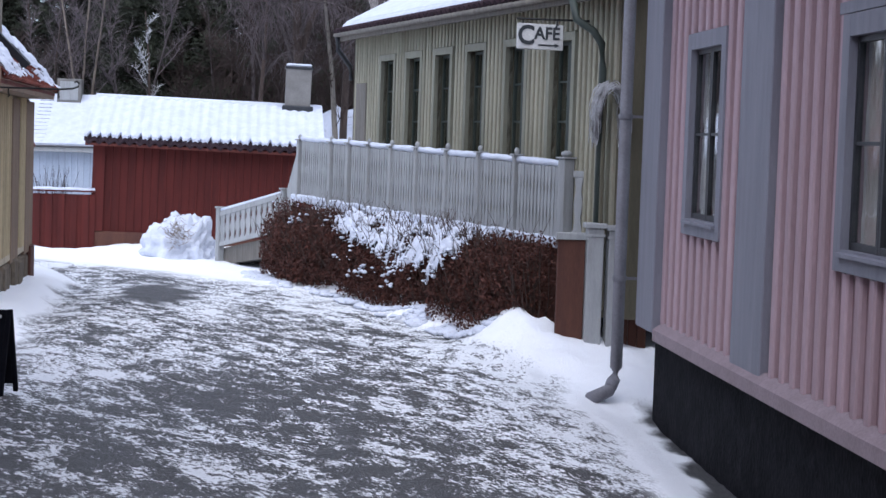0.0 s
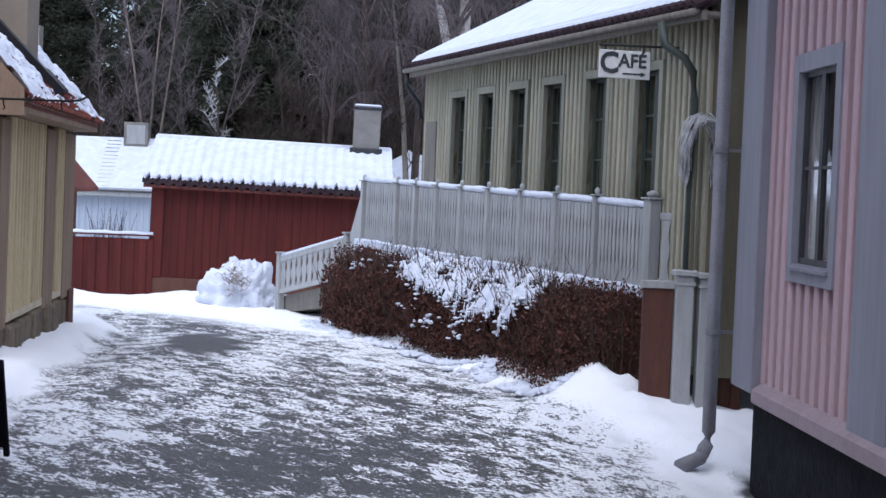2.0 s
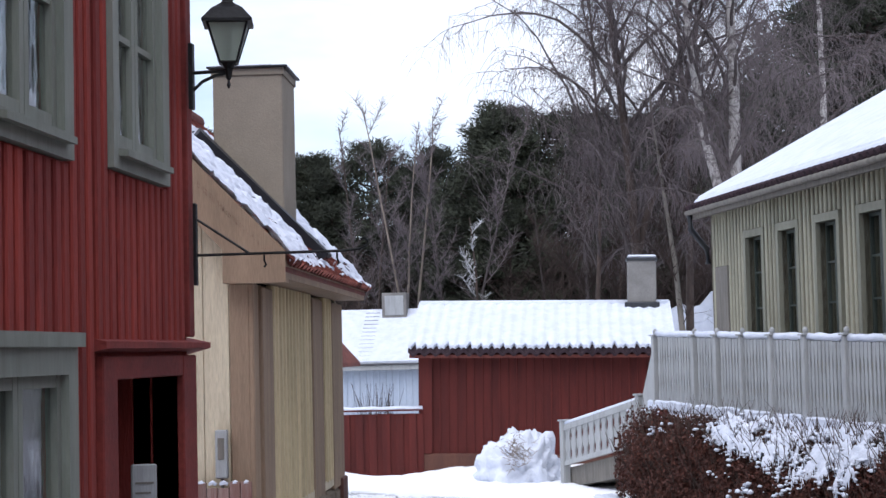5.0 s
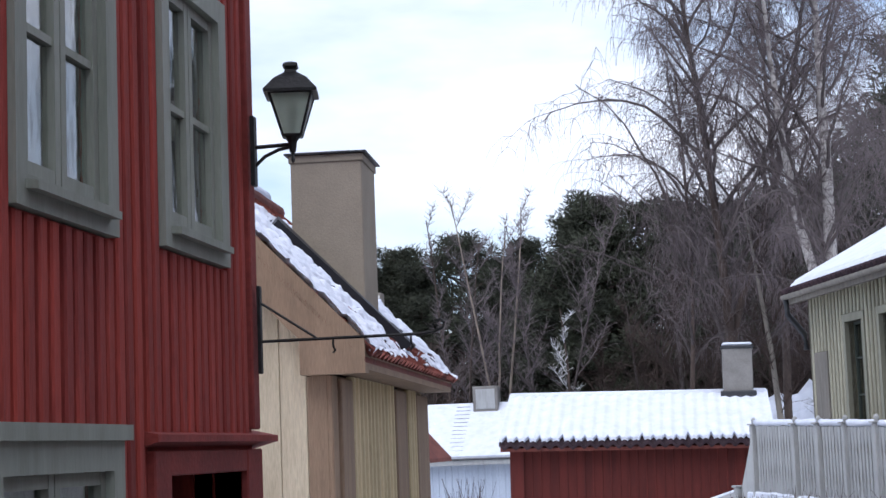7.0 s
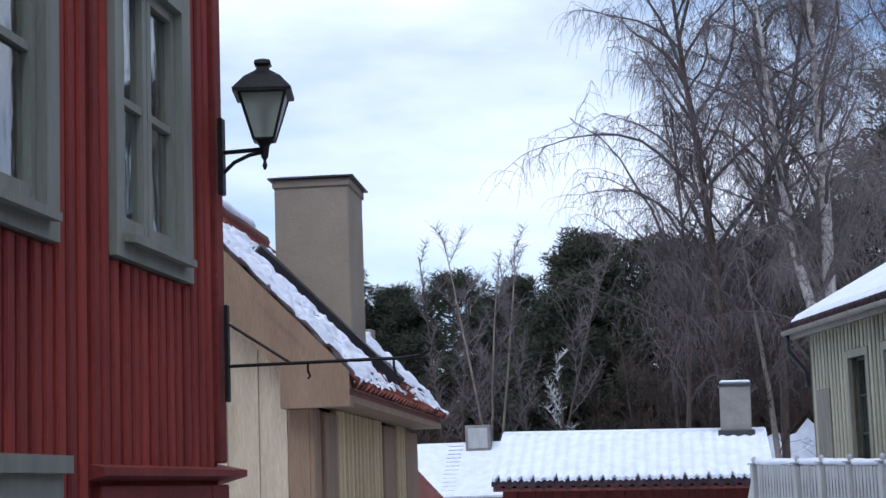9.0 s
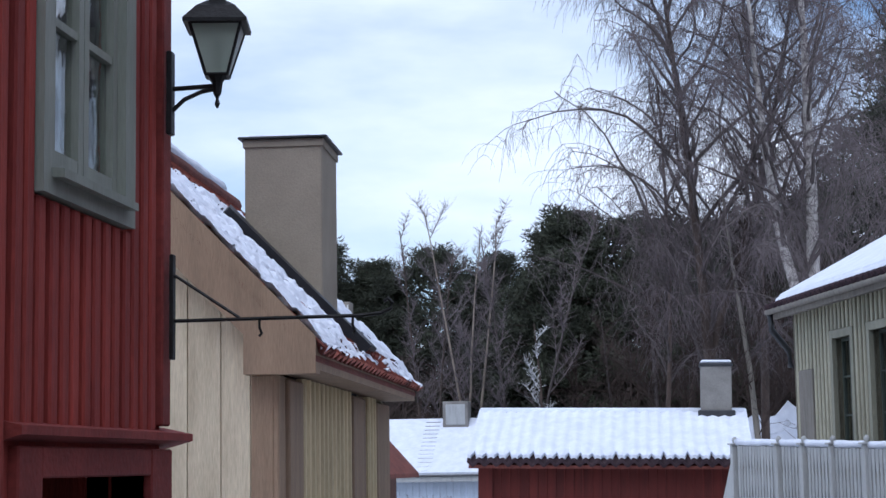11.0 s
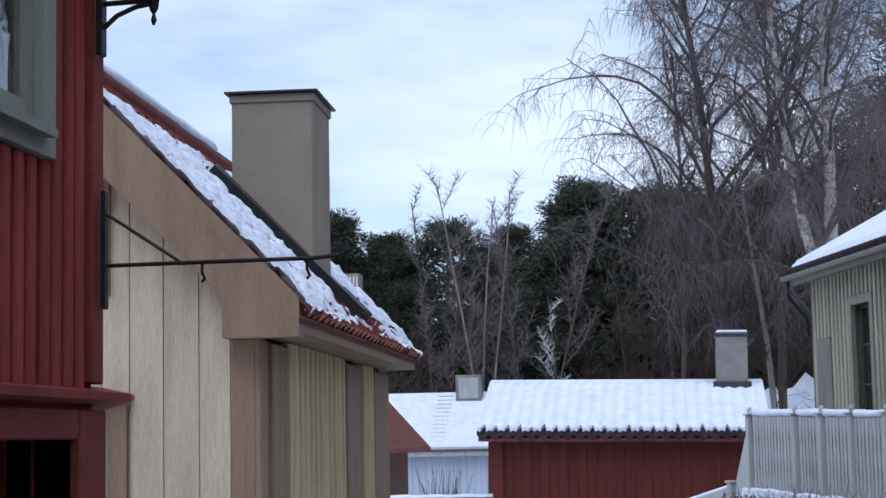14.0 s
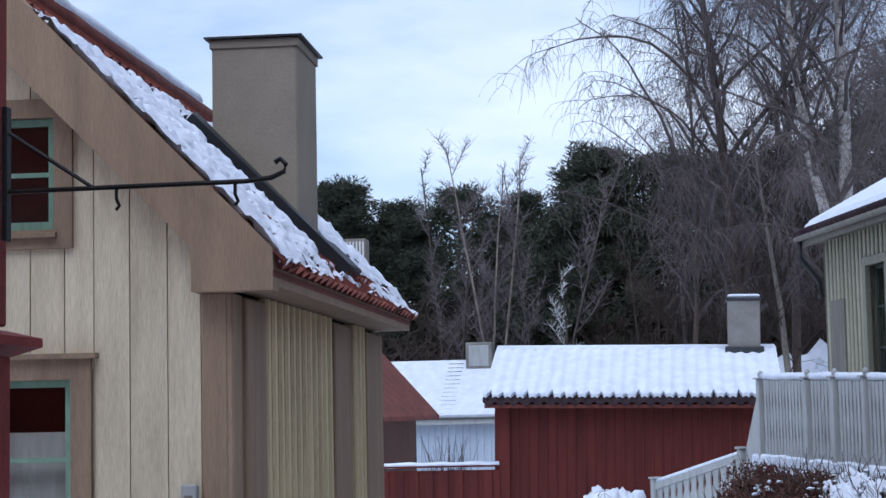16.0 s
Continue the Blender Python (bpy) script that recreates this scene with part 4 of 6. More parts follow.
    part("hatch", bm, WOOD_GREY, house, "closed grey board hatch")
    return house


green_house()


# ---------------------------------------------------------------- red shed
SA = Vector((-3.94, 37.55, 0))
SDIR = Vector((1, 0.02, 0)).normalized()
SOUT = Vector((0.02, -1, 0)).normalized()
SF = side(SA, SDIR, SOUT)
SLEN = 4.62


def red_shed():
    shed = thing("red_shed", (-2, 40, -0.6), "low falu-red shed with a snow-covered tile roof", "shed")
    bm = bmesh.new()
    wall(bm, SF, 0, SLEN, -0.55, 1.42, [], 0.15)
    w = part("wall", bm, SHED_RED, shed, "dull red vertical boards")
    r = side(SA, -SOUT, -SDIR)
    depth, rise = 4.2, 0.365
    bm = bmesh.new()
    for v in (0.0, -SLEN + 0.15):
        prism(bm, r, [(0.15, -0.55), (depth, -0.55), (depth, 1.42), (depth / 2, 1.42 + depth / 2 * rise), (0.15, 1.45)], v - 0.15, v)
    box(bm, SF, 0.15, SLEN - 0.15, -depth, -depth + 0.15, -0.55, 1.42)
    part("back_wall", bm, SHED_RED, shed)
    battens("batten", SF, w, list(np.arange(0.4, SLEN - 0.2, 0.16)), -0.5, 1.4, [], 0, 0.03, 0.02, SHED_RED)
    bm = bmesh.new()
    box(bm, SF, 0.0, 0.26, -0.02, 0.06, -0.5, 1.36, 0.01)
    part("corner_board", bm, SHED_RED, shed)
    bm = bmesh.new()
    box(bm, SF, 0.26, SLEN, 0.0, 0.1, 1.28, 1.4, 0.01)
    part("eave_beam", bm, BROWN_GATE, shed, "dark brown eave beam")
    # stone footing, given the dark brown of the gate boards
    bm = bmesh.new()
    box(bm, SF, -0.05, 1.3, -0.1, 0.06, -0.85, -0.5, 0.03)
    box(bm, SF, 1.3, SLEN, -0.1, 0.04, -0.85, -0.52, 0.03)
    part("foundation", bm, BROWN_GATE, shed, "stone footing in a dark brown colour")
    # pantile roof under snow: a wavy sheet over a flat deck
    bm = bmesh.new()
    over = 0.28
    prism(bm, r, [(-over, 1.42 - over * rise + 0.02), (depth / 2, 1.42 + depth / 2 * rise + 0.02), (depth + over, 1.42 - over * rise + 0.02), (depth + over, 1.42 - over * rise - 0.04), (depth / 2, 1.42 + depth / 2 * rise - 0.05), (-over, 1.42 - over * rise - 0.04)], -SLEN - 0.15, 0.15)
    part("roof", bm, TILE, shed)

    def sheet(name, z_add, wave, mat, e0, label, ridge):
        bm = bmesh.new()
        rows, cols = 16, 24 * 8
        grid = []
        for j in range(rows + 1):
            t = j / rows
            d = -over - e0 + (depth / 2 + over + e0) * t
            line = []
            for i in range(cols + 1):
                u = -0.17 + (SLEN + 0.34) * i / cols
                ph = (i / 8.0) * 2 * math.pi
                amp = wave * (1 - 0.5 * min(1.0, t * 3.5))
                z = 1.46 + d * rise + z_add + amp * math.cos(ph) + 0.012 * noise.noise(Vector((u * 3, d * 3, 5)))
                notch = max(0.0, math.cos(ph + math.pi)) ** 1.6 * (0.75 + 0.5 * noise.noise(Vector((i / 8.0, 0, 3)))) if ridge else 0.0
                dd = d + 0.34 * notch * max(0.0, 1 - t * 5)
                line.append(bm.verts.new(r @ Vector((dd, -u, z + (dd - d) * rise))))
            grid.append(line)
        for j in range(rows):
            for i in range(cols):
                bm.faces.new((grid[j][i], grid[j + 1][i], grid[j + 1][i + 1], grid[j][i + 1]))
        ext = bmesh.ops.extrude_face_region(bm, geom=bm.faces[:])
        for v in ext["geom"]:
            if isinstance(v, bmesh.types.BMVert):
                v.co.z -= 0.055
        bmesh.ops.recalc_face_normals(bm, faces=bm.faces[:])
        return part(name, bm, mat, shed, label, smooth=False)

    sheet("tile_layer", 0.07, 0.036, DARK_TILE, 0.09, "pantiles at the eave, darkened as eave shade", False)
    sheet("snow", 0.14, 0.026, SNOW, 0.0, "snow following the rows of tiles", True)
    bm = bmesh.new()
    zr = 1.42 + depth / 2 * rise
    tube(bm, [r @ Vector((depth / 2, 0.15, zr + 0.12)), r @ Vector((depth / 2, -SLEN - 0.15, zr + 0.12))], 0.1, 10)
    part("ridge", bm, SNOW, shed, "snowy ridge tiles", smooth=True)
    # short dark tubes paint in the shaded gaps along the snowy ridge
    for i in range(22):
        bm = bmesh.new()
        u = 0.25 + i * (SLEN - 0.4) / 22
        tube(bm, [r @ Vector((depth / 2 - 0.12, -u, zr + 0.1)), r @ Vector((depth / 2 - 0.105, -u - 0.1, zr + 0.11))], 0.02, 6)
        part("ridge_tile", bm, DARK_TILE, shed)
    bm = bmesh.new()
    c = r @ Matrix.Translation((depth / 2, -4.24, 0))
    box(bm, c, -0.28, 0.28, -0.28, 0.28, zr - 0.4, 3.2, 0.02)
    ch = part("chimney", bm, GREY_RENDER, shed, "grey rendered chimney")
    bm = bmesh.new()
    box(bm, c, -0.305, 0.305, -0.305, 0.305, 3.16, 3.22, 0.012)
    part("chimney_cap", bm, SHEET, ch)
    bm = bmesh.new()
    box(bm, c, -0.28, 0.28, -0.28, 0.28, 3.22, 3.28, 0.025)
    part("chimney_snow", bm, SNOW, ch)
    bm = bmesh.new()
    box(bm, c, -0.34, 0.34, -0.34, 0.34, zr - 0.2, zr + 0.17, 0.02)
    part("flashing", bm, SHEET, ch)
    # the old shed leans down to the east
    pivot = Vector((SA.x, SA.y, 1.4))
    shed.matrix_basis = Matrix.Translation(pivot) @ Matrix.Rotation(radians(1.1), 4, "Y") @ Matrix.Translation(-pivot) @ shed.matrix_basis


red_shed()


# ---------------------------------------------------------------- terrace, white fence, handrail
FA, FB = Vector((3.44, 21.37, 0)), Vector((0.28, 28.85, 0))
FDIR = (FB - FA).normalized()
FOUT = Vector((FDIR.y, -FDIR.x, 0)) * -1
FF = side(FA, FDIR, FOUT)
FLEN = (FB - FA).length


def fence_floor(u):
    return 0.5 + 0.2 * u / FLEN


def terrace():
    t = thing("terrace", (3, 26, -0.6), "dark retaining wall of a snow-covered cafe terrace", "terrace", kind="structure")
    bm = bmesh.new()
    box(bm, FF, -0.3, FLEN + 0.35, -0.25, -0.02, -1.1, 0.42)
    part("retaining_wall", bm, BROWN_GATE, t)
    bm = bmesh.new()
    box(bm, FF, -0.3, FLEN + 0.4, -4.0, -0.1, 0.25, 0.44, 0.03)
    part("terrace_floor", bm, SNOW, t)
    bm = bmesh.new()
    n = 80
    for i in range(n):
        a, b = -0.1 + (FLEN + 0.3) * i / n, -0.1 + (FLEN + 0.3) * (i + 1) / n
        z = fence_floor(a) - 0.06
        d = 0.07 + 0.05 * noise.noise(Vector((a * 2, 1, 0)))
        box(bm, FF, a, b + 0.02, -0.1, d, z - 0.1, z + 0.035 + 0.025 * noise.noise(Vector((a * 3, 2, 0))), 0.02)
    part("ledge_snow", bm, SNOW, t)


terrace()


def white_fence():
    rng = random.Random(3)
    fence = thing("picket_fence", tuple(FA + FDIR * (FLEN / 2)) , "weathered white wooden picket fence with snow-topped rail", "fence")
    posts = [0.0, 1.20, 2.15, 3.06, 3.97, 4.77, 5.53, 6.23, 6.88, FLEN]
    for k, u in enumerate(posts):
        z0 = fence_floor(u) - 0.1
        zt = 1.44 + 0.10 * u / FLEN
        r = 0.075 if k == 0 else 0.035
        bm = bmesh.new()
        box(bm, FF, u - r, u + r, -0.05, 0.05 + r * 0.6, z0, zt, 0.008)
        p = part("post", bm, WHITE, fence)
        bm = bmesh.new()
        box(bm, FF, u - r - 0.02, u + r + 0.02, -0.07, 0.075 + r * 0.6, zt, zt + 0.02, 0.004)
        tube(bm, [FF @ Vector((u, 0.02, zt + 0.02)), FF @ Vector((u, 0.02, zt + 0.05)), FF @ Vector((u, 0.02, zt + 0.075)), FF @ Vector((u, 0.02, zt + 0.1))], [r * 0.6, r * 0.95, r * 0.9, r * 0.3], 8)
        part("finial", bm, WHITE, p)
    pitch = 0.082
    n = int(FLEN / pitch)
    bm = bmesh.new()
    hgt = 0.86
    halves = [(0.034, 0), (0.034, 0.1), (0.02, 0.24), (0.032, 0.42), (0.02, 0.6), (0.034, 0.74), (0.034, hgt - 0.01), (0.024, hgt)]
    outline = halves + [(-r, w) for r, w in reversed(halves)]
    prism(bm, Matrix.Identity(4), outline, 0, 0.018)
    picket = mesh_of(bm, "picket", WHITE)
    for i in range(n):
        u = pitch * (i + 0.5)
        if min(abs(u - p) for p in posts) < 0.05:
            continue
        z = fence_floor(u) - 0.03 + rng.uniform(-0.004, 0.004)
        m = FF @ Matrix.Translation((u, 0.01, z)) @ Matrix.Rotation(rng.uniform(-0.006, 0.006), 4, "Y")
        piece("picket", picket, m, fence)
    for a, b in zip(posts, posts[1:]):
        for dz, hh, nm in ((0.02, 0.07, "bottom_rail"), (0.80, 0.055, "top_rail")):
            bm = bmesh.new()
            za, zb = fence_floor(a) + dz, fence_floor(b) + dz
            prism(bm, FF, [(a + 0.03, za), (b - 0.03, zb), (b - 0.03, zb + hh), (a + 0.03, za + hh)], -0.045, 0.008)
            part(nm, bm, WHITE, fence)
        bm = bmesh.new()
        za, zb = fence_floor(a) + 0.85, fence_floor(b) + 0.85
        k = 7
        pts = [FF @ Vector((a + 0.03 + (b - a - 0.06) * i / k, 0.0, za + (zb - za) * i / k + 0.02 + rng.uniform(0, 0.012))) for i in range(k + 1)]
        tube(bm, pts, [rng.uniform(0.038, 0.05) for _ in pts], 8)
        part("snow", bm, SNOW, fence, "snow on the top rail", smooth=True)


white_fence()


def sawn_baluster(f, u, w0, w1, wide=0.085):
    """A flat baluster sawn to a wavy outline."""
    bm = bmesh.new()
    k = 10
    left, right = [], []
    for i in range(k + 1):
        t = i / k
        r = wide / 2 * (0.8 + 0.2 * math.cos(4 * math.pi * t))
        left.append((u - r, w0 + (w1 - w0) * t))
        right.append((u + r, w0 + (w1 - w0) * t))
    for i in range(k):
        prism(bm, f, [left[i], right[i], right[i + 1], left[i + 1]], 0, 0.022)
    bmesh.ops.remove_doubles(bm, verts=bm.verts[:], dist=0.0005)
    return bm


def handrail():
    a, b = Vector((-1.1, 32.3, 0)), Vector((0.05, 29.3, 0))
    d = (b - a).normalized()
    f = side(a, d, Vector((d.y, -d.x, 0)))
    ln = (b - a).length
    rail = thing("ramp_railing", (-1.08, 32.3, -0.65), "white sawn-baluster railing along a snowy ramp", "railing")
    lo = lambda u: -0.5 + 0.46 * u / ln
    for k, u in enumerate((0.0, ln)):
        bm = bmesh.new()
        box(bm, f, u - 0.065, u + 0.065, -0.06, 0.07, lo(u) - 0.3, lo(u) + 0.76, 0.01)
        box(bm, f, u - 0.085, u + 0.085, -0.08, 0.09, lo(u) + 0.76, lo(u) + 0.79, 0.006)
        part("post", bm, WHITE, rail)
    for dz, hh, nm in ((0.08, 0.07, "bottom_rail"), (0.62, 0.09, "top_rail")):
        bm = bmesh.new()
        prism(bm, f, [(0.06, lo(0) + dz), (ln - 0.06, lo(ln) + dz), (ln - 0.06, lo(ln) + dz + hh), (0.06, lo(0) + dz + hh)], -0.03, 0.04)
        part(nm, bm, WHITE, rail)
    n = 12
    for i in range(n):
        u = 0.18 + (ln - 0.3) * i / (n - 1)
        part("baluster", sawn_baluster(f, u, lo(u) + 0.1, lo(u) + 0.64, 0.245), WHITE, rail)
    bm = bmesh.new()
    tube(bm, [f @ Vector((ln * i / 8, 0, lo(ln * i / 8) + 0.725)) for i in range(9)], 0.035, 8)
    part("snow", bm, SNOW, rail, "thin snow on the handrail", smooth=True)
    bm = bmesh.new()
    prism(bm, f, [(-0.3, lo(0) - 0.3), (ln, lo(ln) - 0.3), (ln, lo(ln) + 0.04), (-0.3, lo(0) + 0.0)], -0.9, -0.07)
    part("ramp", bm, WOOD_GREY, rail, "grey wooden ramp under snow")
    # end panel that joins the fence to the railing
    e = side(FB, Vector((b.x - FB.x, b.y - FB.y, 0)), FOUT)
    bm = bmesh.new()
    prism(bm, e, [(0.05, 0.55), (0.42, 0.3), (0.42, 0.72), (0.05, 1.45)], -0.02, 0.02)
    part("end_panel", bm, WHITE, rail)


handrail()


# ---------------------------------------------------------------- gate and porch between the houses
def gate():
    g = thing("garden_gate", (3.75, 20.2, -0.8), "white gate posts with red-brown board gate", "gate")
    f = side((3.3, 20.25, 0), (1, 0, 0), (0, -1, 0))
    for a, b, t in ((0.21, 0.40, 0.66), (0.46, 0.56, 0.64)):
        bm = bmesh.new()
        box(bm, f, a, b, -0.1, 0.08, -1.2, t, 0.008)
        box(bm, f, a - 0.03, b + 0.03, -0.13, 0.11, t, t + 0.06, 0.01)
        box(bm, f, a - 0.015, b + 0.015, -0.115, 0.095, t - 0.1, t - 0.07, 0.005)
        part("gate_post", bm, WHITE, g, "white square gate post with moulded cap")
    bm = bmesh.new()
    box(bm, f, -0.12, 0.2, -0.06, 0.0, -1.1, 0.52, 0.006)
    part("side_panel", bm, BROWN_GATE, g, "red-brown board panel")
    bm = bmesh.new()
    box(bm, f, -0.14, 0.22, -0.09, 0.03, 0.52, 0.6, 0.006)
    part("panel_cap", bm, WHITE, g)
    for i in range(4):
        bm = bmesh.new()
        box(bm, f, 0.58 + i * 0.11, 0.685 + i * 0.11, -0.35, -0.32, -1.2, 0.35, 0.005)
        part("gate_board", bm, BROWN_GATE, g)


gate()


def porch_rail():
    r = thing("porch_railing", (3.75, 20.9, 0.4), "short white sawn-board railing beside the fence end", "railing")
    f = side((3.46, 21.3, 0), (0.75, -0.66, 0), (-0.66, -0.75, 0))
    bm = bmesh.new()
    box(bm, f, 0.06, 0.62, -0.03, 0.03, 1.22, 1.3, 0.006)
    part("top_rail", bm, WHITE, r)
    bm = bmesh.new()
    box(bm, f, 0.06, 0.62, -0.03, 0.03, 0.5, 0.58, 0.006)
    part("bottom_rail", bm, WHITE, r)
    for i in range(4):
        part("baluster", sawn_baluster(f, 0.14 + 0.13 * i, 0.56, 1.24, 0.125), WHITE, r)
    bm = bmesh.new()
    box(bm, f, 0.58, 0.68, -0.05, 0.05, 0.3, 1.36, 0.008)
    tube(bm, [f @ Vector((0.63, 0, 1.36)), f @ Vector((0.63, 0, 1.44))], [0.06, 0.02], 8)
    part("post", bm, WHITE, r)


porch_rail()


def green_rain_pipe():
    p = thing("rain_pipe", (3.66, 20.4, 0.3), "dark green rain pipe bending in from the eave", "downpipe")
    bm = bmesh.new()
    tube(bm, [(3.28, 20.5, 3.3), (3.33, 20.45, 3.06), (3.52, 20.38, 2.93), (3.62, 20.35, 2.78), (3.64, 20.35, 2.5), (3.64, 20.35, -0.2)], 0.045, 10)
    part("pipe", bm, DARK_FRAME, p, smooth=True)
    return p


green_rain_pipe()


def frosted_shrub():
    """A trained climbing shrub, frosted, that hangs over the gate."""
    rng = random.Random(33)
    s = thing("hanging_shrub", (3.62, 20.2, 0.4), "drooping weeping shrub with frost-white twigs", "shrub")
    bm = bmesh.new()
    tube(bm, [(3.66, 20.2, 0.3), (3.65, 20.2, 1.4), (3.66, 20.2, 2.2)], [0.03, 0.025, 0.02], 6)
    part("stem", bm, GREEN, s)
    bm = bmesh.new()
    arch = lambda a: Vector((3.72 - 0.17 * math.cos(a), 20.2, 1.98 + 0.34 * math.sin(a)))
    for i in range(330):
        a = rng.uniform(0.0, math.pi)
        turn = -1 if a < math.pi / 2 else 1
        pts, jit = [], Vector((rng.gauss(0, 0.028), rng.gauss(0, 0.07), rng.gauss(0, 0.025)))
        for k in range(5):
            b = a + turn * 0.22 * k
            q = arch(min(math.pi, max(0.0, b)))
            spill = max(0.0, -b, b - math.pi)
            pts.append(q + jit + Vector((rng.gauss(0, 0.006), 0, -0.45 * spill)))
        tube(bm, pts, [0.008, 0.007, 0.006, 0.005, 0.003], 3, cap=False)
    part("twig_mass", bm, FROSTED, s, "hanging twigs white with frost", kind="stuff")


frosted_shrub()


def cafe_sign():
    s = thing("cafe_sign", (2.98, 20.9, 2.76), "white cafe sign with dark letters and arrow", "sign")
    c = Vector((2.97, 20.9, 2.87))
    d = Vector((0.965, 0.26, 0)).normalized()
    f = side(c, d, Vector((0.26, -0.965, 0)))
    bm = bmesh.new()
    box(bm, f, -0.29, 0.30, -0.015, 0.015, -0.15, 0.15, 0.006)
    part("board", bm, CHALK, s)
    face = f @ Matrix(((1, 0, 0, 0), (0, 0, 1, 0.018), (0, 1, 0, 0), (0, 0, 0, 1)))
    words("letter", "C", 0.31, face @ Matrix.Translation((-0.18, 0.005, 0)), INK, s)
    words("lettering", "AFÉ", 0.2, face @ Matrix.Translation((0.09, 0.035, 0)), INK, s)
    bm = bmesh.new()
    box(bm, f, -0.02, 0.2, 0.016, 0.022, -0.105, -0.088)
    prism(bm, f, [(0.19, -0.122), (0.25, -0.097), (0.19, -0.072)], 0.016, 0.022)
    part("arrow", bm, INK, s)
    bm = bmesh.new()
    tube(bm, [f @ Vector((-0.3, 0, 0.2)), f @ Vector((0.8, 0, 0.22))], 0.014, 6)
    for u in (-0.22, 0.22):
        tube(bm, [f @ Vector((u, 0, 0.14)), f @ Vector((u, 0, 0.2))], 0.008, 5)
    part("bracket", bm, IRON, s, "thin iron hanging arm")


cafe_sign()


# ---------------------------------------------------------------- hedge
def hedge():
    """Two full brown bulges with a sunken, snowed-in stretch between them."""
    rng = random.Random(8)
    h = thing("hedge", (1.9, 25.2, -0.7), "withered red-brown beech hedge partly covered with snow", "hedge")
    off = lambda u: 0.46 + 0.07 * math.sin(u * 1.3)

    def sunk(u):
        return smooth_step(1.3, 2.3, u) * (1 - smooth_step(4.4, 5.5, u))

    def crown(u):
        """Half width and top of the hedge at u along the fence."""
        lump = 0.5 + 0.5 * math.sin(u * 2.05 + 0.6)
        wave = 0.10 * noise.noise(Vector((u * 1.3, 0, 0))) + 0.07 * noise.noise(Vector((u * 3.1, 4, 0)))
        return 0.40 + 0.12 * lump - 0.03 * sunk(u) + wave, fence_floor(u) - 0.12 - 0.08 * lump + 0.5 * wave + 0.14 * (1 - smooth_step(0.6, 1.8, u))

    def skin(u, e):
        """Height of the hedge's outside over the ground's foot at e from its back (-0.7) to its front (1)."""
        half, top = crown(u)
        fall = (0.40 + 0.22 * sunk(u)) * max(0.0, e + 0.1 * sunk(u)) ** 1.5
        return top - fall + 0.07 * noise.noise(Vector((u * 4, e * 3, 1))) + 0.04 * noise.noise(Vector((u * 9, e * 7, 5)))

    lv, lf = [], []
    for _ in range(78000):
        u = rng.uniform(-0.2, FLEN - 0.15)
        half, top = crown(u)
        e = rng.uniform(-0.7, 1.0)
        v = off(u) + e * half
        base = base_height(*(FF @ Vector((u, v, 0))).xy) + 0.02
        t = rng.random() ** 0.75
        z = base + (skin(u, e) - base) * t * rng.uniform(0.94, 1.05)
        bulge = 1.0 + 0.3 * noise.noise(Vector((u * 3.2, z * 3.2, 0))) + 0.16 * noise.noise(Vector((u * 11, z * 11, 3)))
        if e > bulge * (0.86 + 0.14 * math.sin(math.pi * min(1.0, t + 0.15))):
            continue
        if noise.noise(Vector((u * 3.4, z * 4.0, v * 3))) < -0.34:
            continue
        p = FF @ Vector((u, v, z))
        k = rng.uniform(0.012, 0.03)
        a = Euler((rng.uniform(0, 6.3), rng.uniform(0, 6.3), rng.uniform(0, 6.3))).to_matrix()
        q = [p + a @ Vector(c) for c in ((-k, 0, 0), (0, -k * 0.55, 0), (k, 0, 0.3 * k), (0, k * 0.55, 0))]
        lf.append([len(lv) + i for i in range(4)])
        lv += [tuple(c) for c in q]
    me = bpy.data.meshes.new("foliage")
    me.from_pydata(lv, [], lf)
    me.materials.append(HEDGE_LEAF)
    attach(tagged(new("foliage", me), kind="stuff"), h)
    bt = bmesh.new()
    for _ in range(900):
        u = rng.uniform(-0.15, FLEN - 0.2)
        e = rng.uniform(-0.5, 0.95)
        half, top = crown(u)
        v = off(u) + e * half
        base = base_height(*(FF @ Vector((u, v, 0))).xy) - 0.02
        p = FF @ Vector((u, off(u) + 0.3 * e * half, base))
        q = FF @ Vector((u + rng.uniform(-0.3, 0.3), v + rng.uniform(-0.05, 0.12), skin(u, e) + rng.uniform(-0.35, 0.1)))
        m = p.lerp(q, 0.5) + Vector((rng.uniform(-0.06, 0.06), rng.uniform(-0.06, 0.06), 0))
        tube(bt, [p, m, q], [0.009, 0.006, 0.003], 3, cap=False)
    part("twig_mass", bt, TWIG, h, kind="stuff")

    # snow: torn blankets that follow the outside of the hedge
    def cover(u, e):
        v = 0.75 * noise.noise(Vector((u * 1.5, e * 1.5, 8))) + 0.75 * noise.noise(Vector((u * 4.6, e * 3.4, 2))) + 0.42 * noise.noise(Vector((u * 13, e * 8, 6)))
        v += 0.38 * sunk(u) * (1 - smooth_step(0.3 + 0.35 * (1 - smooth_step(2.2, 4.2, u)), 0.95, e))
        v += 0.3 * (1 - smooth_step(-0.55, -0.2, e)) * smooth_step(0.6, 1.4, u)
        v -= 0.62 * smooth_step(5.0, 5.8, u) + 0.7 * (1 - smooth_step(0.7, 1.7, u))
        v -= 0.4 * smooth_step(0.5, 0.9, e) + 0.2
        return v

    bm = bmesh.new()
    nu, ne = 420, 96
    grid = {}
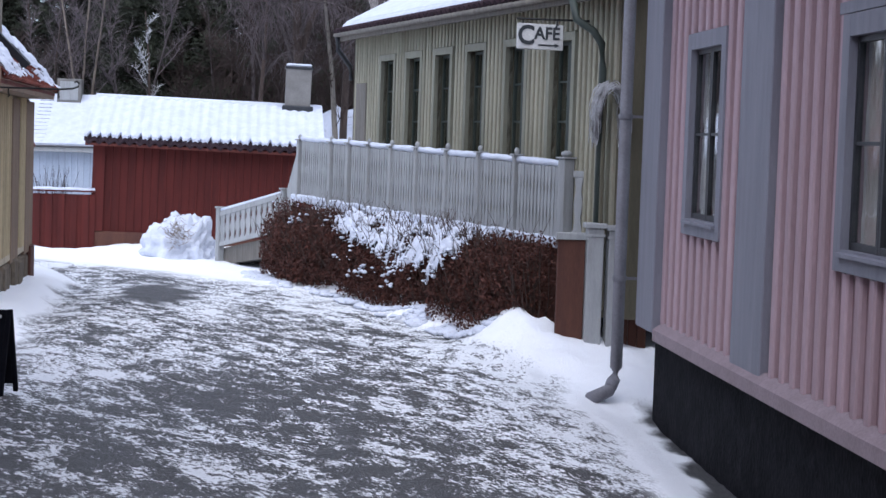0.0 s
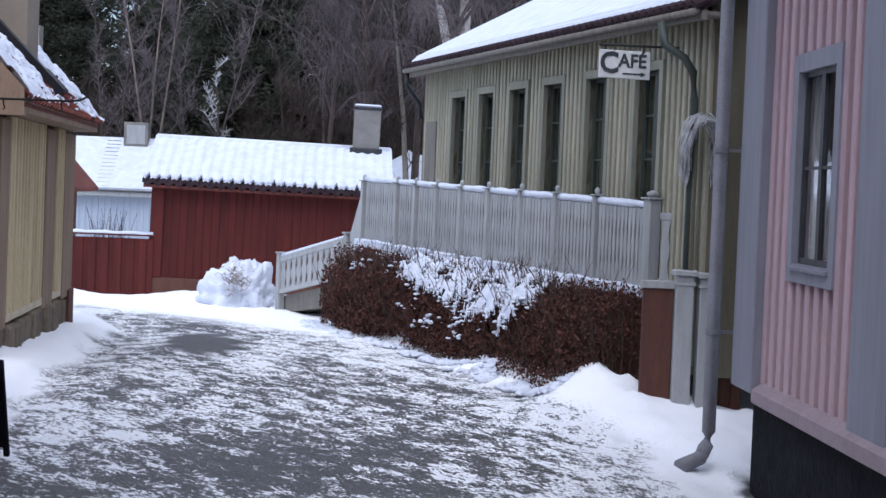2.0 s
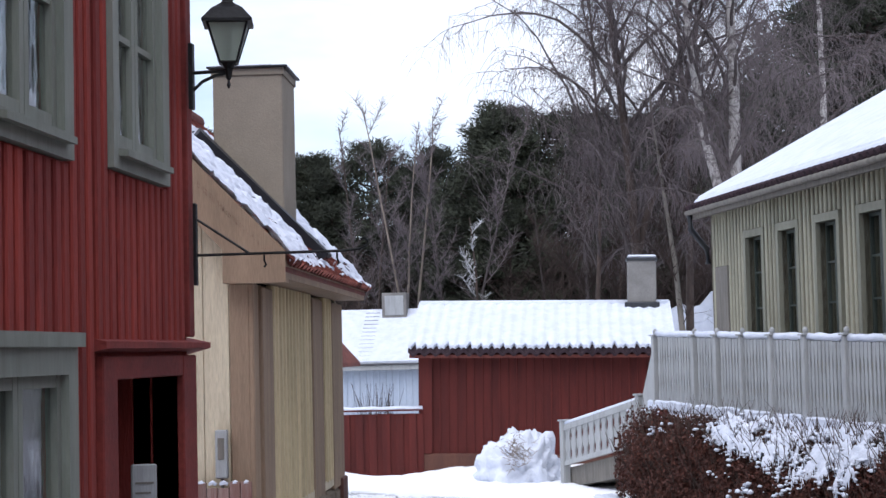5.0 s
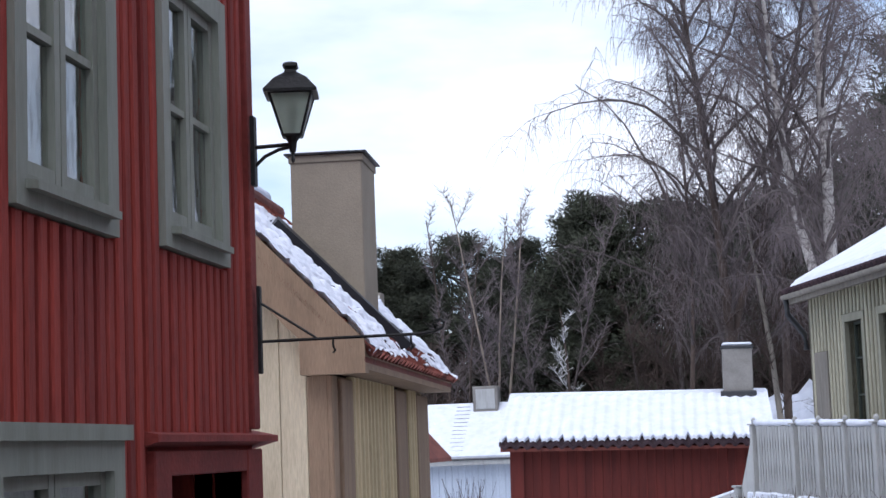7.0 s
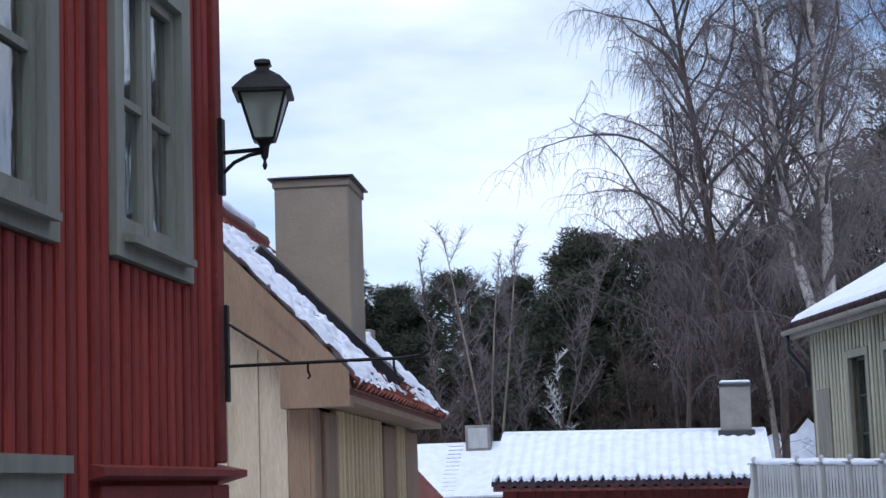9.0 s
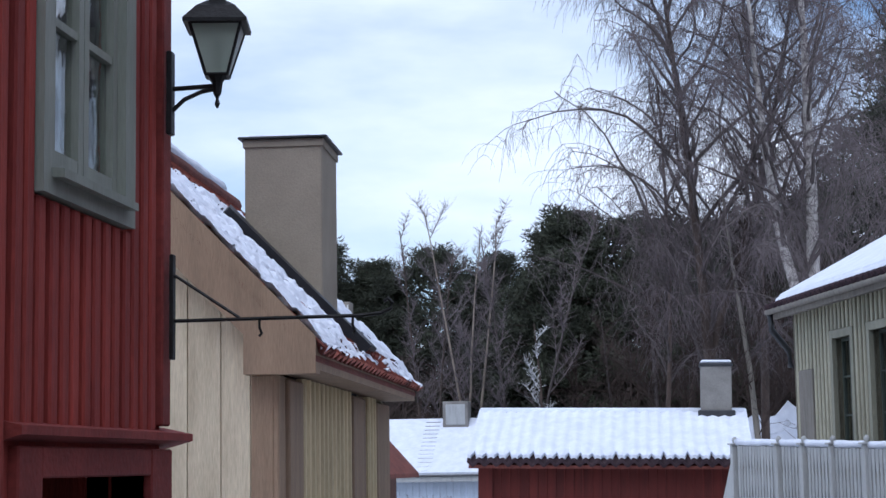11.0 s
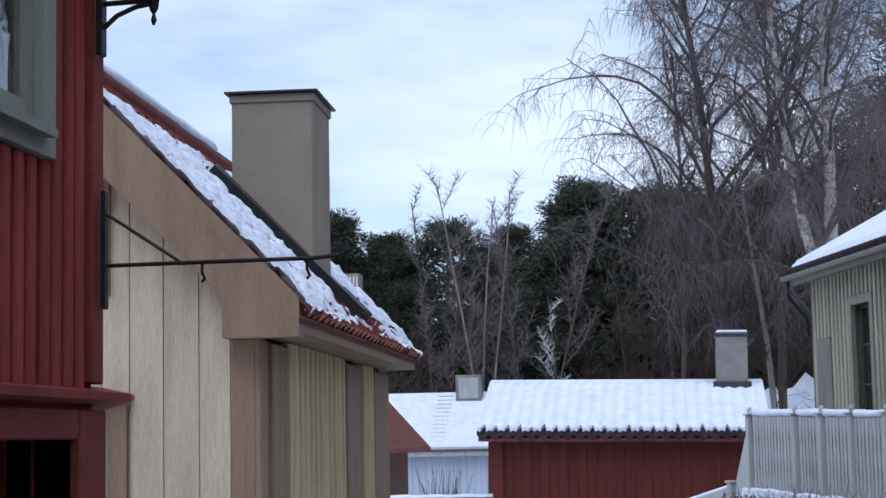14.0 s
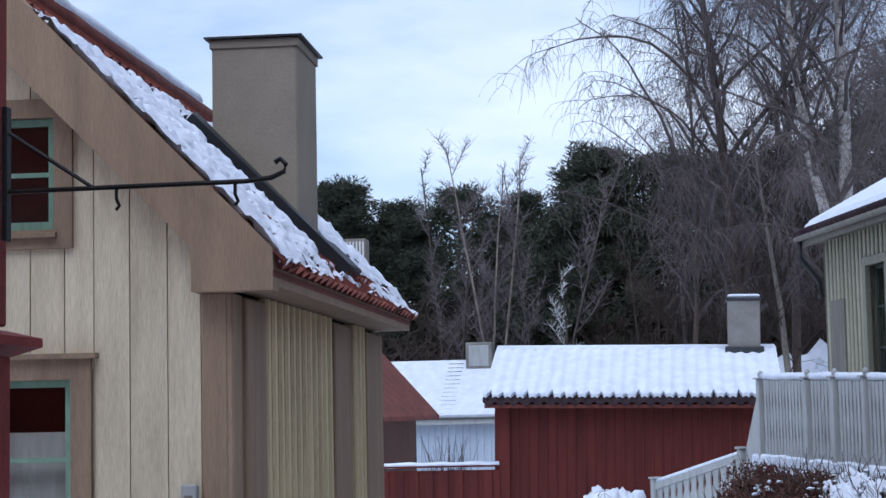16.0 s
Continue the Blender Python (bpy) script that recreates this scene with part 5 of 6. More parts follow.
    for j in range(ne + 1):
        e = -0.75 + 1.7 * j / ne
        for i in range(nu + 1):
            u = FLEN * i / nu
            c = cover(u, e)
            if c > 0.0:
                half = crown(u)[0]
                up = 0.045 * min(1.0, c * 4) + 0.035 * noise.noise(Vector((u * 7, e * 5, 0))) + 0.028 * noise.noise(Vector((u * 17, e * 11, 4))) if c > 0.06 else -0.06
                grid[i, j] = bm.verts.new(FF @ Vector((u, off(u) + e * half, skin(u, e) + 0.01 + up)))
    for (i, j) in list(grid):
        q = [(i, j), (i, j + 1), (i + 1, j + 1), (i + 1, j)]
        if all(k in grid for k in q):
            bm.faces.new([grid[k] for k in q])
    bmesh.ops.delete(bm, geom=[v for v in bm.verts if not v.link_faces], context="VERTS")
    bmesh.ops.recalc_face_normals(bm, faces=bm.faces[:])
    part("snow_blanket", bm, SNOW, h, "torn snow blanket on the hedge", smooth=True, kind="stuff")
    tmp = bmesh.new()
    bmesh.ops.create_icosphere(tmp, subdivisions=2, radius=1.0)
    tmp.verts.ensure_lookup_table()
    ball = [v.co.copy() for v in tmp.verts]
    tri = [[v.index for v in fc.verts] for fc in tmp.faces]
    tmp.free()
    verts, faces = [], []

    def crumb(c, r):
        sx, sy, sz = rng.uniform(0.8, 1.7), rng.uniform(0.8, 1.7), rng.uniform(0.5, 0.85)
        n0 = len(verts)
        for o in ball:
            k = r * (1 + 0.5 * noise.noise(o * 1.6 + c * 9))
            verts.append((c.x + o.x * k * sx, c.y + o.y * k * sy, c.z + o.z * k * sz))
        faces.extend([n0 + i for i in t] for t in tri)

    for _ in range(4200):
        u, e = rng.uniform(0.0, FLEN), rng.uniform(-0.7, 1.0)
        if cover(u, e) < -0.42 + 0.3 * rng.random():
            continue
        half = crown(u)[0]
        crumb(FF @ Vector((u, off(u) + e * half, skin(u, e) + rng.uniform(-0.08, 0.03))), 0.008 + 0.026 * rng.random() ** 2)
    # crumbled snow along the foot
    for _ in range(1500):
        u = rng.uniform(0.0, FLEN)
        half, top = crown(u)
        v = off(u) + half * rng.triangular(0.75, 1.7, 1.0)
        c = FF @ Vector((u, v, 0))
        if noise.noise(Vector((u * 2.3, v * 2.3, 5))) < -0.12:
            continue
        c.z = base_height(c.x, c.y) + banks(c.x, c.y) + 0.035
        crumb(c, rng.uniform(0.015, 0.06))
    me = bpy.data.meshes.new("snow")
    me.from_pydata(verts, [], faces)
    me.materials.append(SNOW)
    me.polygons.foreach_set("use_smooth", [True] * len(me.polygons))
    attach(tagged(new("snow", me), "crumbs of snow on and below the hedge", kind="stuff"), h)
    # bare shoots standing out of the snow
    sh = bmesh.new()
    for _ in range(520):
        u = rng.triangular(0.1, FLEN - 0.4, 2.2)
        e = rng.uniform(-0.6, 0.6)
        p = FF @ Vector((u, off(u) + e * crown(u)[0], skin(u, e) - 0.1))
        q = p + Vector((rng.uniform(-0.2, 0.2), rng.uniform(-0.12, 0.12), rng.uniform(0.12, 0.42)))
        tube(sh, [p, p.lerp(q, 0.5) + Vector((rng.uniform(-0.05, 0.05), 0, 0.02)), q], [0.006, 0.0045, 0.002], 3, cap=False)
    part("shoot_mass", sh, TWIG, h, kind="stuff")


hedge()


# ---------------------------------------------------------------- lantern, iron bracket, signs at the red house
def lantern():
    lan = thing("wall_lantern", (-2.18, 12.22, 2.66), "black iron lantern on a wall bracket", "lantern")
    cx, cy = -2.0, 12.2
    bm = bmesh.new()
    tube(bm, [(-2.17, cy, 2.685), (cx, cy, 2.69)], 0.009, 6)
    tube(bm, [(-2.17, cy, 2.60), (-2.12, cy, 2.645), (-2.06, cy, 2.67), (cx, cy, 2.68)], 0.008, 6)
    box(bm, side((-2.18, cy, 0), (0, 1, 0), (1, 0, 0)), -0.025, 0.025, 0.0, 0.02, 2.52, 2.82, 0.004)
    part("bracket", bm, IRON, lan)
    bm = bmesh.new()
    tube(bm, [(cx, cy, 2.61), (cx, cy, 2.625), (cx, cy, 2.645), (cx, cy, 2.66), (cx, cy, 2.70), (cx, cy, 2.725)], [0.004, 0.010, 0.005, 0.014, 0.02, 0.038], 8)
    part("finial", bm, IRON, lan)
    z0, z1, r0, r1 = 2.725, 2.90, 0.042, 0.098
    n = 4
    ring = lambda r, z: [Vector((cx + 1.28 * r * math.cos(2 * math.pi * k / n + 0.95), cy + 1.28 * r * math.sin(2 * math.pi * k / n + 0.95), z)) for k in range(n)]
    lo, hi = ring(r0, z0), ring(r1, z1)
    for k in range(n):
        bm = bmesh.new()
        tube(bm, [lo[k], hi[k]], 0.006, 5)
        tube(bm, [hi[k], hi[(k + 1) % n]], 0.006, 5)
        tube(bm, [lo[k], lo[(k + 1) % n]], 0.006, 5)
        part("cage_bar", bm, IRON, lan)
        bm = bmesh.new()
        bm.faces.new([bm.verts.new(p) for p in (lo[k], lo[(k + 1) % n], hi[(k + 1) % n], hi[k])])
        bmesh.ops.solidify(bm, geom=bm.faces[:], thickness=0.002)
        pane = part("glass_pane", bm, FROST, lan)
        pane.visible_shadow = False
    bm = bmesh.new()
    rings = [ring(r, z) for r, z in ((0.122, 2.898), (0.124, 2.91), (0.075, 2.965), (0.03, 2.995), (0.024, 3.01), (0.036, 3.022), (0.032, 3.035), (0.006, 3.045))]
    vs = [[bm.verts.new(p) for p in rg] for rg in rings]
    for a, b in zip(vs, vs[1:]):
        for k in range(n):
            bm.faces.new((a[k], a[(k + 1) % n], b[(k + 1) % n], b[k]))
    bm.faces.new(vs[0][::-1])
    bm.faces.new(vs[-1])
    part("roof", bm, IRON, lan, "black four-sided lantern roof")
    bm = bmesh.new()
    tube(bm, [(cx, cy, 2.725), (cx, cy, 2.78), (cx, cy, 2.80), (cx, cy, 2.84), (cx, cy, 2.86)], [0.012, 0.012, 0.02, 0.018, 0.006], 8)
    part("bulb", bm, SHEET, lan)


FROST = bpy.data.materials.new("clear_lamp_glass")
FROST.use_nodes = True
_f = FROST.node_tree.nodes["Principled BSDF"]
_f.inputs["Base Color"].default_value = (0.62, 0.68, 0.6, 1)
_f.inputs["Roughness"].default_value = 0.4
_f.inputs["Transmission Weight"].default_value = 0.75
lantern()


def sign_arm():
    arm = thing("iron_sign_arm", (-2.18, 12.25, 1.87), "empty black iron sign arm with stay", "bracket")
    y = 12.24
    bm = bmesh.new()
    box(bm, side((-2.18, y, 0), (0, 1, 0), (1, 0, 0)), -0.018, 0.018, 0.0, 0.015, 1.73, 2.1, 0.003)
    part("wall_plate", bm, IRON, arm)
    bm = bmesh.new()
    tube(bm, [(-2.17, y, 1.865), (-1.50, y, 1.868), (-1.43, y, 1.875), (-1.395, y, 1.89), (-1.39, y, 1.91), (-1.405, y, 1.925), (-1.42, y, 1.915)], 0.0072, 6)
    part("arm", bm, IRON, arm)
    bm = bmesh.new()
    tube(bm, [(-2.17, y, 2.03), (-1.93, y, 1.87)], 0.006, 6)
    part("stay", bm, IRON, arm)
    for x in (-1.86, -1.53):
        bm = bmesh.new()
        tube(bm, [(x, y, 1.865), (x, y, 1.835), (x + 0.008, y, 1.815), (x - 0.002, y, 1.805)], 0.005, 5)
        part("hook", bm, IRON, arm)


sign_arm()


def a_board():
    b = thing("sandwich_board", (-1.98, 11.9, -0.2), "black folding pavement sign with white lettering", "sign")
    c = Vector((-1.955, 12.08, 0))
    d = Vector((0.975, -0.22, 0)).normalized()
    out = Vector((-0.22, -0.975, 0)).normalized()
    g = -0.18
    for sgn, nm in ((1, "front_panel"), (-1, "rear_panel")):
        f = side(c + Vector((0, 0, 0.36)), d, out) @ Matrix.Rotation(radians(13) * sgn, 4, "X")
        bm = bmesh.new()
        box(bm, f, -0.15, 0.15, -0.008 + 0.012 * sgn, 0.008 + 0.012 * sgn, -0.48, 0.0, 0.003)
        p = part(nm, bm, BOARD, b)
        for u in (-0.165, 0.165):
            bm = bmesh.new()
            box(bm, f, u - 0.016, u + 0.016, -0.012 + 0.012 * sgn, 0.014 + 0.012 * sgn, -0.56, 0.02, 0.003)
            part("frame_leg", bm, BOARD, p)
        for w in (-0.49, 0.0):
            bm = bmesh.new()
            box(bm, f, -0.15, 0.15, -0.01 + 0.012 * sgn, 0.012 + 0.012 * sgn, w - 0.016, w + 0.016, 0.003)
            part("frame_rail", bm, BOARD, p)
        if sgn > 0:
            bm = bmesh.new()
            box(bm, f, -0.13, 0.12, 0.022, 0.027, -0.04, -0.018)
            part("white_strip", bm, CHALK, p)
            up = f @ Matrix(((0, -1, 0, -0.163), (0, 0, 1, 0.028), (1, 0, 0, -0.27), (0, 0, 0, 1)))
            words("lettering", "MÅLARVERKSTAN", 0.055, up, CHALK, p)
            bm = bmesh.new()
            tube(bm, [f @ Vector(q) for q in ((-0.10, 0.025, -0.07), (-0.075, 0.025, -0.065), (-0.08, 0.025, -0.1))], 0.004, 5)
            part("arrow", bm, CHALK, p)


a_board()


def info_sign():
    s = thing("info_sign", (-2.23, 11.5, -0.2), "white notice plate on a pale wooden post", "sign")
    f = side((-2.23, 11.52, 0), (0.9, 0.43, 0), (0.43, -0.9, 0))
    bm = bmesh.new()
    box(bm, f, -0.045, 0.03, -0.02, 0.0, -0.3, 0.72, 0.004)
    part("post", bm, WOOD_GREY, s, "pale weathered post")
    bm = bmesh.new()
    box(bm, f, -0.055, 0.05, 0.002, 0.02, 0.66, 0.98, 0.006)
    p = part("plate", bm, WHITE, s)
    for i in range(5):
        bm = bmesh.new()
        box(bm, f, -0.04, 0.035 - 0.012 * (i % 3), 0.021, 0.023, 0.9 - i * 0.04, 0.908 - i * 0.04)
        part("text_line", bm, WOOD_GREY, p)


info_sign()


def meter_box():
    b = thing("meter_box", (-3.25, 17.5, 0.5), "small white box mounted on the gable wall", "box")
    f = side((-3.02, 17.50, 0), (-1, 0, 0), (0, -1, 0))
    bm = bmesh.new()
    box(bm, f, 0.17, 0.26, 0.0, 0.06, 0.5, 0.86, 0.008)
    part("case", bm, WHITE, b)
    bm = bmesh.new()
    box(bm, f, 0.19, 0.24, 0.06, 0.066, 0.64, 0.8, 0.003)
    part("label_plate", bm, WOOD_GREY, b)
    bm = bmesh.new()
    tube(bm, [f @ Vector((0.215, 0.02, 0.5)), f @ Vector((0.215, 0.02, 0.2))], 0.012, 6)
    part("cable_pipe", bm, WOOD_GREY, b)


meter_box()


def old_planks():
    rng = random.Random(2)
    s = thing("plank_screen", (-3.1, 17.3, -0.3), "worn upright red planks leaning at the house corner", "screen")
    f = side((-3.0, 17.42, 0), (-1, 0, 0), (0, -1, 0))
    for i in range(9):
        bm = bmesh.new()
        u = 0.0 + i * 0.085
        box(bm, f, u, u + 0.08, 0.0, 0.03, -0.5, 0.46 + rng.uniform(-0.03, 0.02), 0.004)
        part("plank", bm, OLD_PLANK, s)
        bm = bmesh.new()
        tube(bm, [f @ Vector((u + 0.01, 0.015, 0.46)), f @ Vector((u + 0.04, 0.015, 0.475)), f @ Vector((u + 0.07, 0.015, 0.46))], [0.012, 0.02, 0.012], 6)
        part("snow", bm, SNOW, s, smooth=True)


old_planks()


# ---------------------------------------------------------------- far end of the street
def board_fence():
    f = side((-9.5, 37.2, 0), (1, 0.05, 0), (0.05, -1, 0))
    s = thing("board_fence", (-6.5, 37.2, -0.8), "falu-red board fence with snow along its top", "fence")
    n = 45
    bm = bmesh.new()
    box(bm, Matrix.Identity(4), -0.072, 0.072, -0.012, 0.012, 0, 1.2, 0.003)
    me = mesh_of(bm, "board", SHED_RED)
    for i in range(n):
        m = f @ Matrix.Translation((0.06 + i * 0.125, 0.028 * (i % 2), -0.95))
        piece("board", me, m, s)
    bm = bmesh.new()
    box(bm, f, 0, n * 0.125, -0.05, 0.06, 0.3, 0.33, 0.004)
    part("cap_board", bm, SHED_RED, s)
    bm = bmesh.new()
    tube(bm, [f @ Vector((n * 0.125 * i / 30, 0, 0.345 + 0.01 * math.sin(i * 2.1))) for i in range(31)], 0.045, 8)
    part("snow", bm, SNOW, s, smooth=True)


board_fence()


def blue_house():
    h = thing("blue_house", (-9, 60, 0), "pale blue house with snowy roof, ladder and box chimney", "house")
    f = side((-16, 58, 0), (1, 0, 0), (0, -1, 0))
    bm = bmesh.new()
    box(bm, f, 0, 12.5, -5, 0, -1.2, 1.0)
    w = part("wall", bm, BLUE_WALL, h)
    battens("batten", f, w, list(np.arange(5.0, 12.4, 0.2)), -1.0, 0.98, [], 0, 0.05, 0.03, BLUE_WALL)
    bm = bmesh.new()
    r = side((-16, 58, 0), (0, 1, 0), (-1, 0, 0))
    prism(bm, r, [(-0.3, 0.98), (2.5, 2.62), (5.3, 0.98), (5.3, 0.9), (2.5, 2.5), (-0.3, 0.9)], -12.7, 0.2)
    part("roof", bm, SHEET, h)
    bm = bmesh.new()
    prism(bm, r, [(-0.28, 1.03), (2.5, 2.66), (2.5, 2.76), (-0.3, 1.13)], -12.65, 0.2)
    part("snow", bm, SNOW, h)
    bm = bmesh.new()
    box(bm, f, 0, 12.7, 0.28, 0.34, 0.86, 1.0)
    part("fascia", bm, WHITE, h)
    bm = bmesh.new()
    tube(bm, [f @ Vector((0, 0.37, 1.04)), f @ Vector((12.7, 0.37, 1.03))], 0.035, 6)
    part("gutter", bm, SHEET, h)
    for i in range(13):
        bm = bmesh.new()
        t = i / 12
        box(bm, side((-7.85, 58 - 0.2 + 2.5 * t, 1.15 + 1.47 * t), (1, 0, 0), (0, -1, 0)), -0.22, 0.22, -0.02, 0.02, 0, 0.03)
        part("ladder_rung", bm, SHEET, h)
    c = side((-7.14, 60.4, 0), (1, 0, 0), (0, -1, 0))
    bm = bmesh.new()
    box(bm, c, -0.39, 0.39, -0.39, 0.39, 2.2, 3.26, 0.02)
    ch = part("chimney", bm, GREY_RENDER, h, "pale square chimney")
    bm = bmesh.new()
    box(bm, c, -0.3, 0.3, 0.39, 0.41, 2.55, 3.17, 0.01)
    part("chimney_face", bm, WHITE, ch)
    bm = bmesh.new()
    box(bm, c, -0.47, 0.47, -0.47, 0.47, 2.2, 2.44, 0.02)
    part("flashing", bm, SHEET, ch)


blue_house()


def red_barn():
    h = thing("red_barn", (-7.5, 47, -0.8), "red-roofed outbuilding behind the yellow house", "barn")
    f = side((-7.55, 44, 0), (0, 1, 0), (1, 0, 0))
    bm = bmesh.new()
    box(bm, f, 0, 7, -4, 0, -1.0, 1.25)
    part("wall", bm, BROWN_GATE, h)
    bm = bmesh.new()
    r = side((-7.55, 44, 0), (-1, 0, 0), (0, -1, 0))
    prism(bm, r, [(-0.55, 1.15), (2, 4.0), (4.5, 1.15), (4.5, 1.05), (2, 3.88), (-0.55, 1.05)], -7.2, 0.3)
    part("roof", bm, TILE, h)
    bm = bmesh.new()
    prism(bm, r, [(0.0, 1.25), (4.0, 1.25), (2.0, 3.85)], -0.1, 0.0)
    part("gable", bm, TILE, h)
    bm = bmesh.new()
    box(bm, r, 0.37, 0.85, -3.2, -2.75, 2.0, 5.15, 0.01)
    ch = part("chimney", bm, WOOD_GREY, h, "slatted grey chimney hood")
    for i in range(6):
        bm = bmesh.new()
        box(bm, r, 0.4 + 0.075 * i, 0.435 + 0.075 * i, -2.75, -2.72, 4.6, 5.08)
        part("chimney_slat", bm, CHALK, ch)
    for i in range(14):
        bm = bmesh.new()
        box(bm, r, 0.05 + i * 0.2, 0.15 + i * 0.2, 0.0, 0.04, -0.9, 1.15, 0.005)
        part("slat", bm, WOOD_GREY, h)


red_barn()


def snow_heap():
    rng = random.Random(4)
    bm = bmesh.new()
    bmesh.ops.create_icosphere(bm, subdivisions=5, radius=1.0)
    for v in bm.verts:
        o = v.co.copy()
        k = 1 + 0.2 * noise.noise(o * 1.7) - 0.22 + 0.32 * abs(noise.noise(o * 3.6)) + 0.14 * noise.noise(o * 7.5) + 0.06 * noise.noise(o * 15.0)
        v.co = Vector((-1.85 + o.x * 0.78 * k, 33.2 + o.y * 0.8 * k, -0.72 + max(-0.1, o.z) * 0.93 * k))
    ob = part("snow_mound", bm, SNOW, None, smooth=True)
    tagged(ob, "ploughed heap of lumpy snow beside the street", "snow heap")
    bm = bmesh.new()
    for _ in range(160):
        a = rng.uniform(0, 6.28)
        p = Vector((-1.88 + rng.gauss(0, 0.1), 32.42 + rng.uniform(-0.05, 0.1), -0.2 + rng.gauss(0, 0.12)))
        tube(bm, [p, p + Vector((rng.uniform(-0.12, 0.12), rng.uniform(-0.14, 0), rng.uniform(-0.08, 0.12)))], [0.006, 0.003], 3, cap=False)
    tagged(part("dead_bush", bm, PALE_BRANCH, None), "dry grey bush sticking out of the snow heap", "bush")


snow_heap()


def snow_bank():
    """The snowy slope that shows between the trunks behind the shed."""
    bm = bmesh.new()
    bmesh.ops.create_icosphere(bm, subdivisions=4, radius=1.0)
    for v in bm.verts:
        o = v.co.copy()
        k = 1 + 0.22 * noise.noise(o * 2.2) + 0.22 * noise.noise(o * 6.5)
        v.co = Vector((2.6 + o.x * 2.8 * k, 53 + o.y * 1.2 * k, -0.6 + max(-0.05, min(0.55, o.z)) * 4.9 * k))
    tagged(part("snow_bank", bm, SNOW, None, smooth=True), "snowy bank glimpsed between bare trunks behind the shed", "snow bank")


snow_bank()


def dry_shrub():
    rng = random.Random(14)
    bm = bmesh.new()
    for _ in range(60):
        x = -4.75 + rng.uniform(-0.25, 0.25)
        p = Vector((x, 37.9, -0.7))
        q = Vector((x + rng.uniform(-0.5, 0.4), 37.9 + rng.uniform(-0.2, 0.2), rng.uniform(0.3, 0.85)))
        tube(bm, [p, p.lerp(q, 0.6) + Vector((rng.uniform(-0.08, 0.08), 0, 0.08)), q], [0.009, 0.006, 0.003], 3, cap=False)
    tagged(part("shrub", bm, TWIG, None), "bare dark shrub behind the red fence", "shrub")


dry_shrub()


# ---------------------------------------------------------------- trees
class Sticks:
    """Gathers tapered sticks and small leaf faces into one mesh."""

    def __init__(self):
        self.verts, self.faces = [], []

    def stick(self, pts, radii, sides=3):
        n0 = len(self.verts)
        k = len(pts)
        for i, p in enumerate(pts):
            d = (pts[min(i + 1, k - 1)] - pts[max(i - 1, 0)])
            d = d.normalized() if d.length > 1e-6 else Vector((0, 0, 1))
            x = d.cross(Vector((0.13, 0.97, 0.2))).normalized()
            y = d.cross(x)
            for s in range(sides):
                a = 2 * math.pi * s / sides
                self.verts.append(p + radii[i] * (math.cos(a) * x + math.sin(a) * y))
        for i in range(k - 1):
            for s in range(sides):
                a, b = n0 + i * sides + s, n0 + i * sides + (s + 1) % sides
                self.faces.append((a, b, b + sides, a + sides))

    def leaf(self, p, a, b):
        n0 = len(self.verts)
        self.verts += [p - a, p - b * 0.5, p + a, p + b * 0.5]
        self.faces.append((n0, n0 + 1, n0 + 2, n0 + 3))

    def mesh(self, name, mat, smooth=False):
        me = bpy.data.meshes.new(name)
        me.from_pydata([tuple(v) for v in self.verts], [], self.faces)
        me.materials.append(mat)
        if smooth:
            me.polygons.foreach_set("use_smooth", [True] * len(me.polygons))
        return me


def bent(rng, start, way, length, steps, wobble, droop=0.0):
    """Points of a limb that wanders and bends up or down."""
    pts, d, p = [start.copy()], way.normalized(), start.copy()
    for _ in range(steps):
        d = (d + Vector((rng.gauss(0, wobble), rng.gauss(0, wobble), rng.gauss(0, wobble) + droop))).normalized()
        p = p + d * (length / steps)
        pts.append(p.copy())
    return pts


def taper(r0, r1, n):
    return [r0 + (r1 - r0) * i / (n - 1) for i in range(n)]


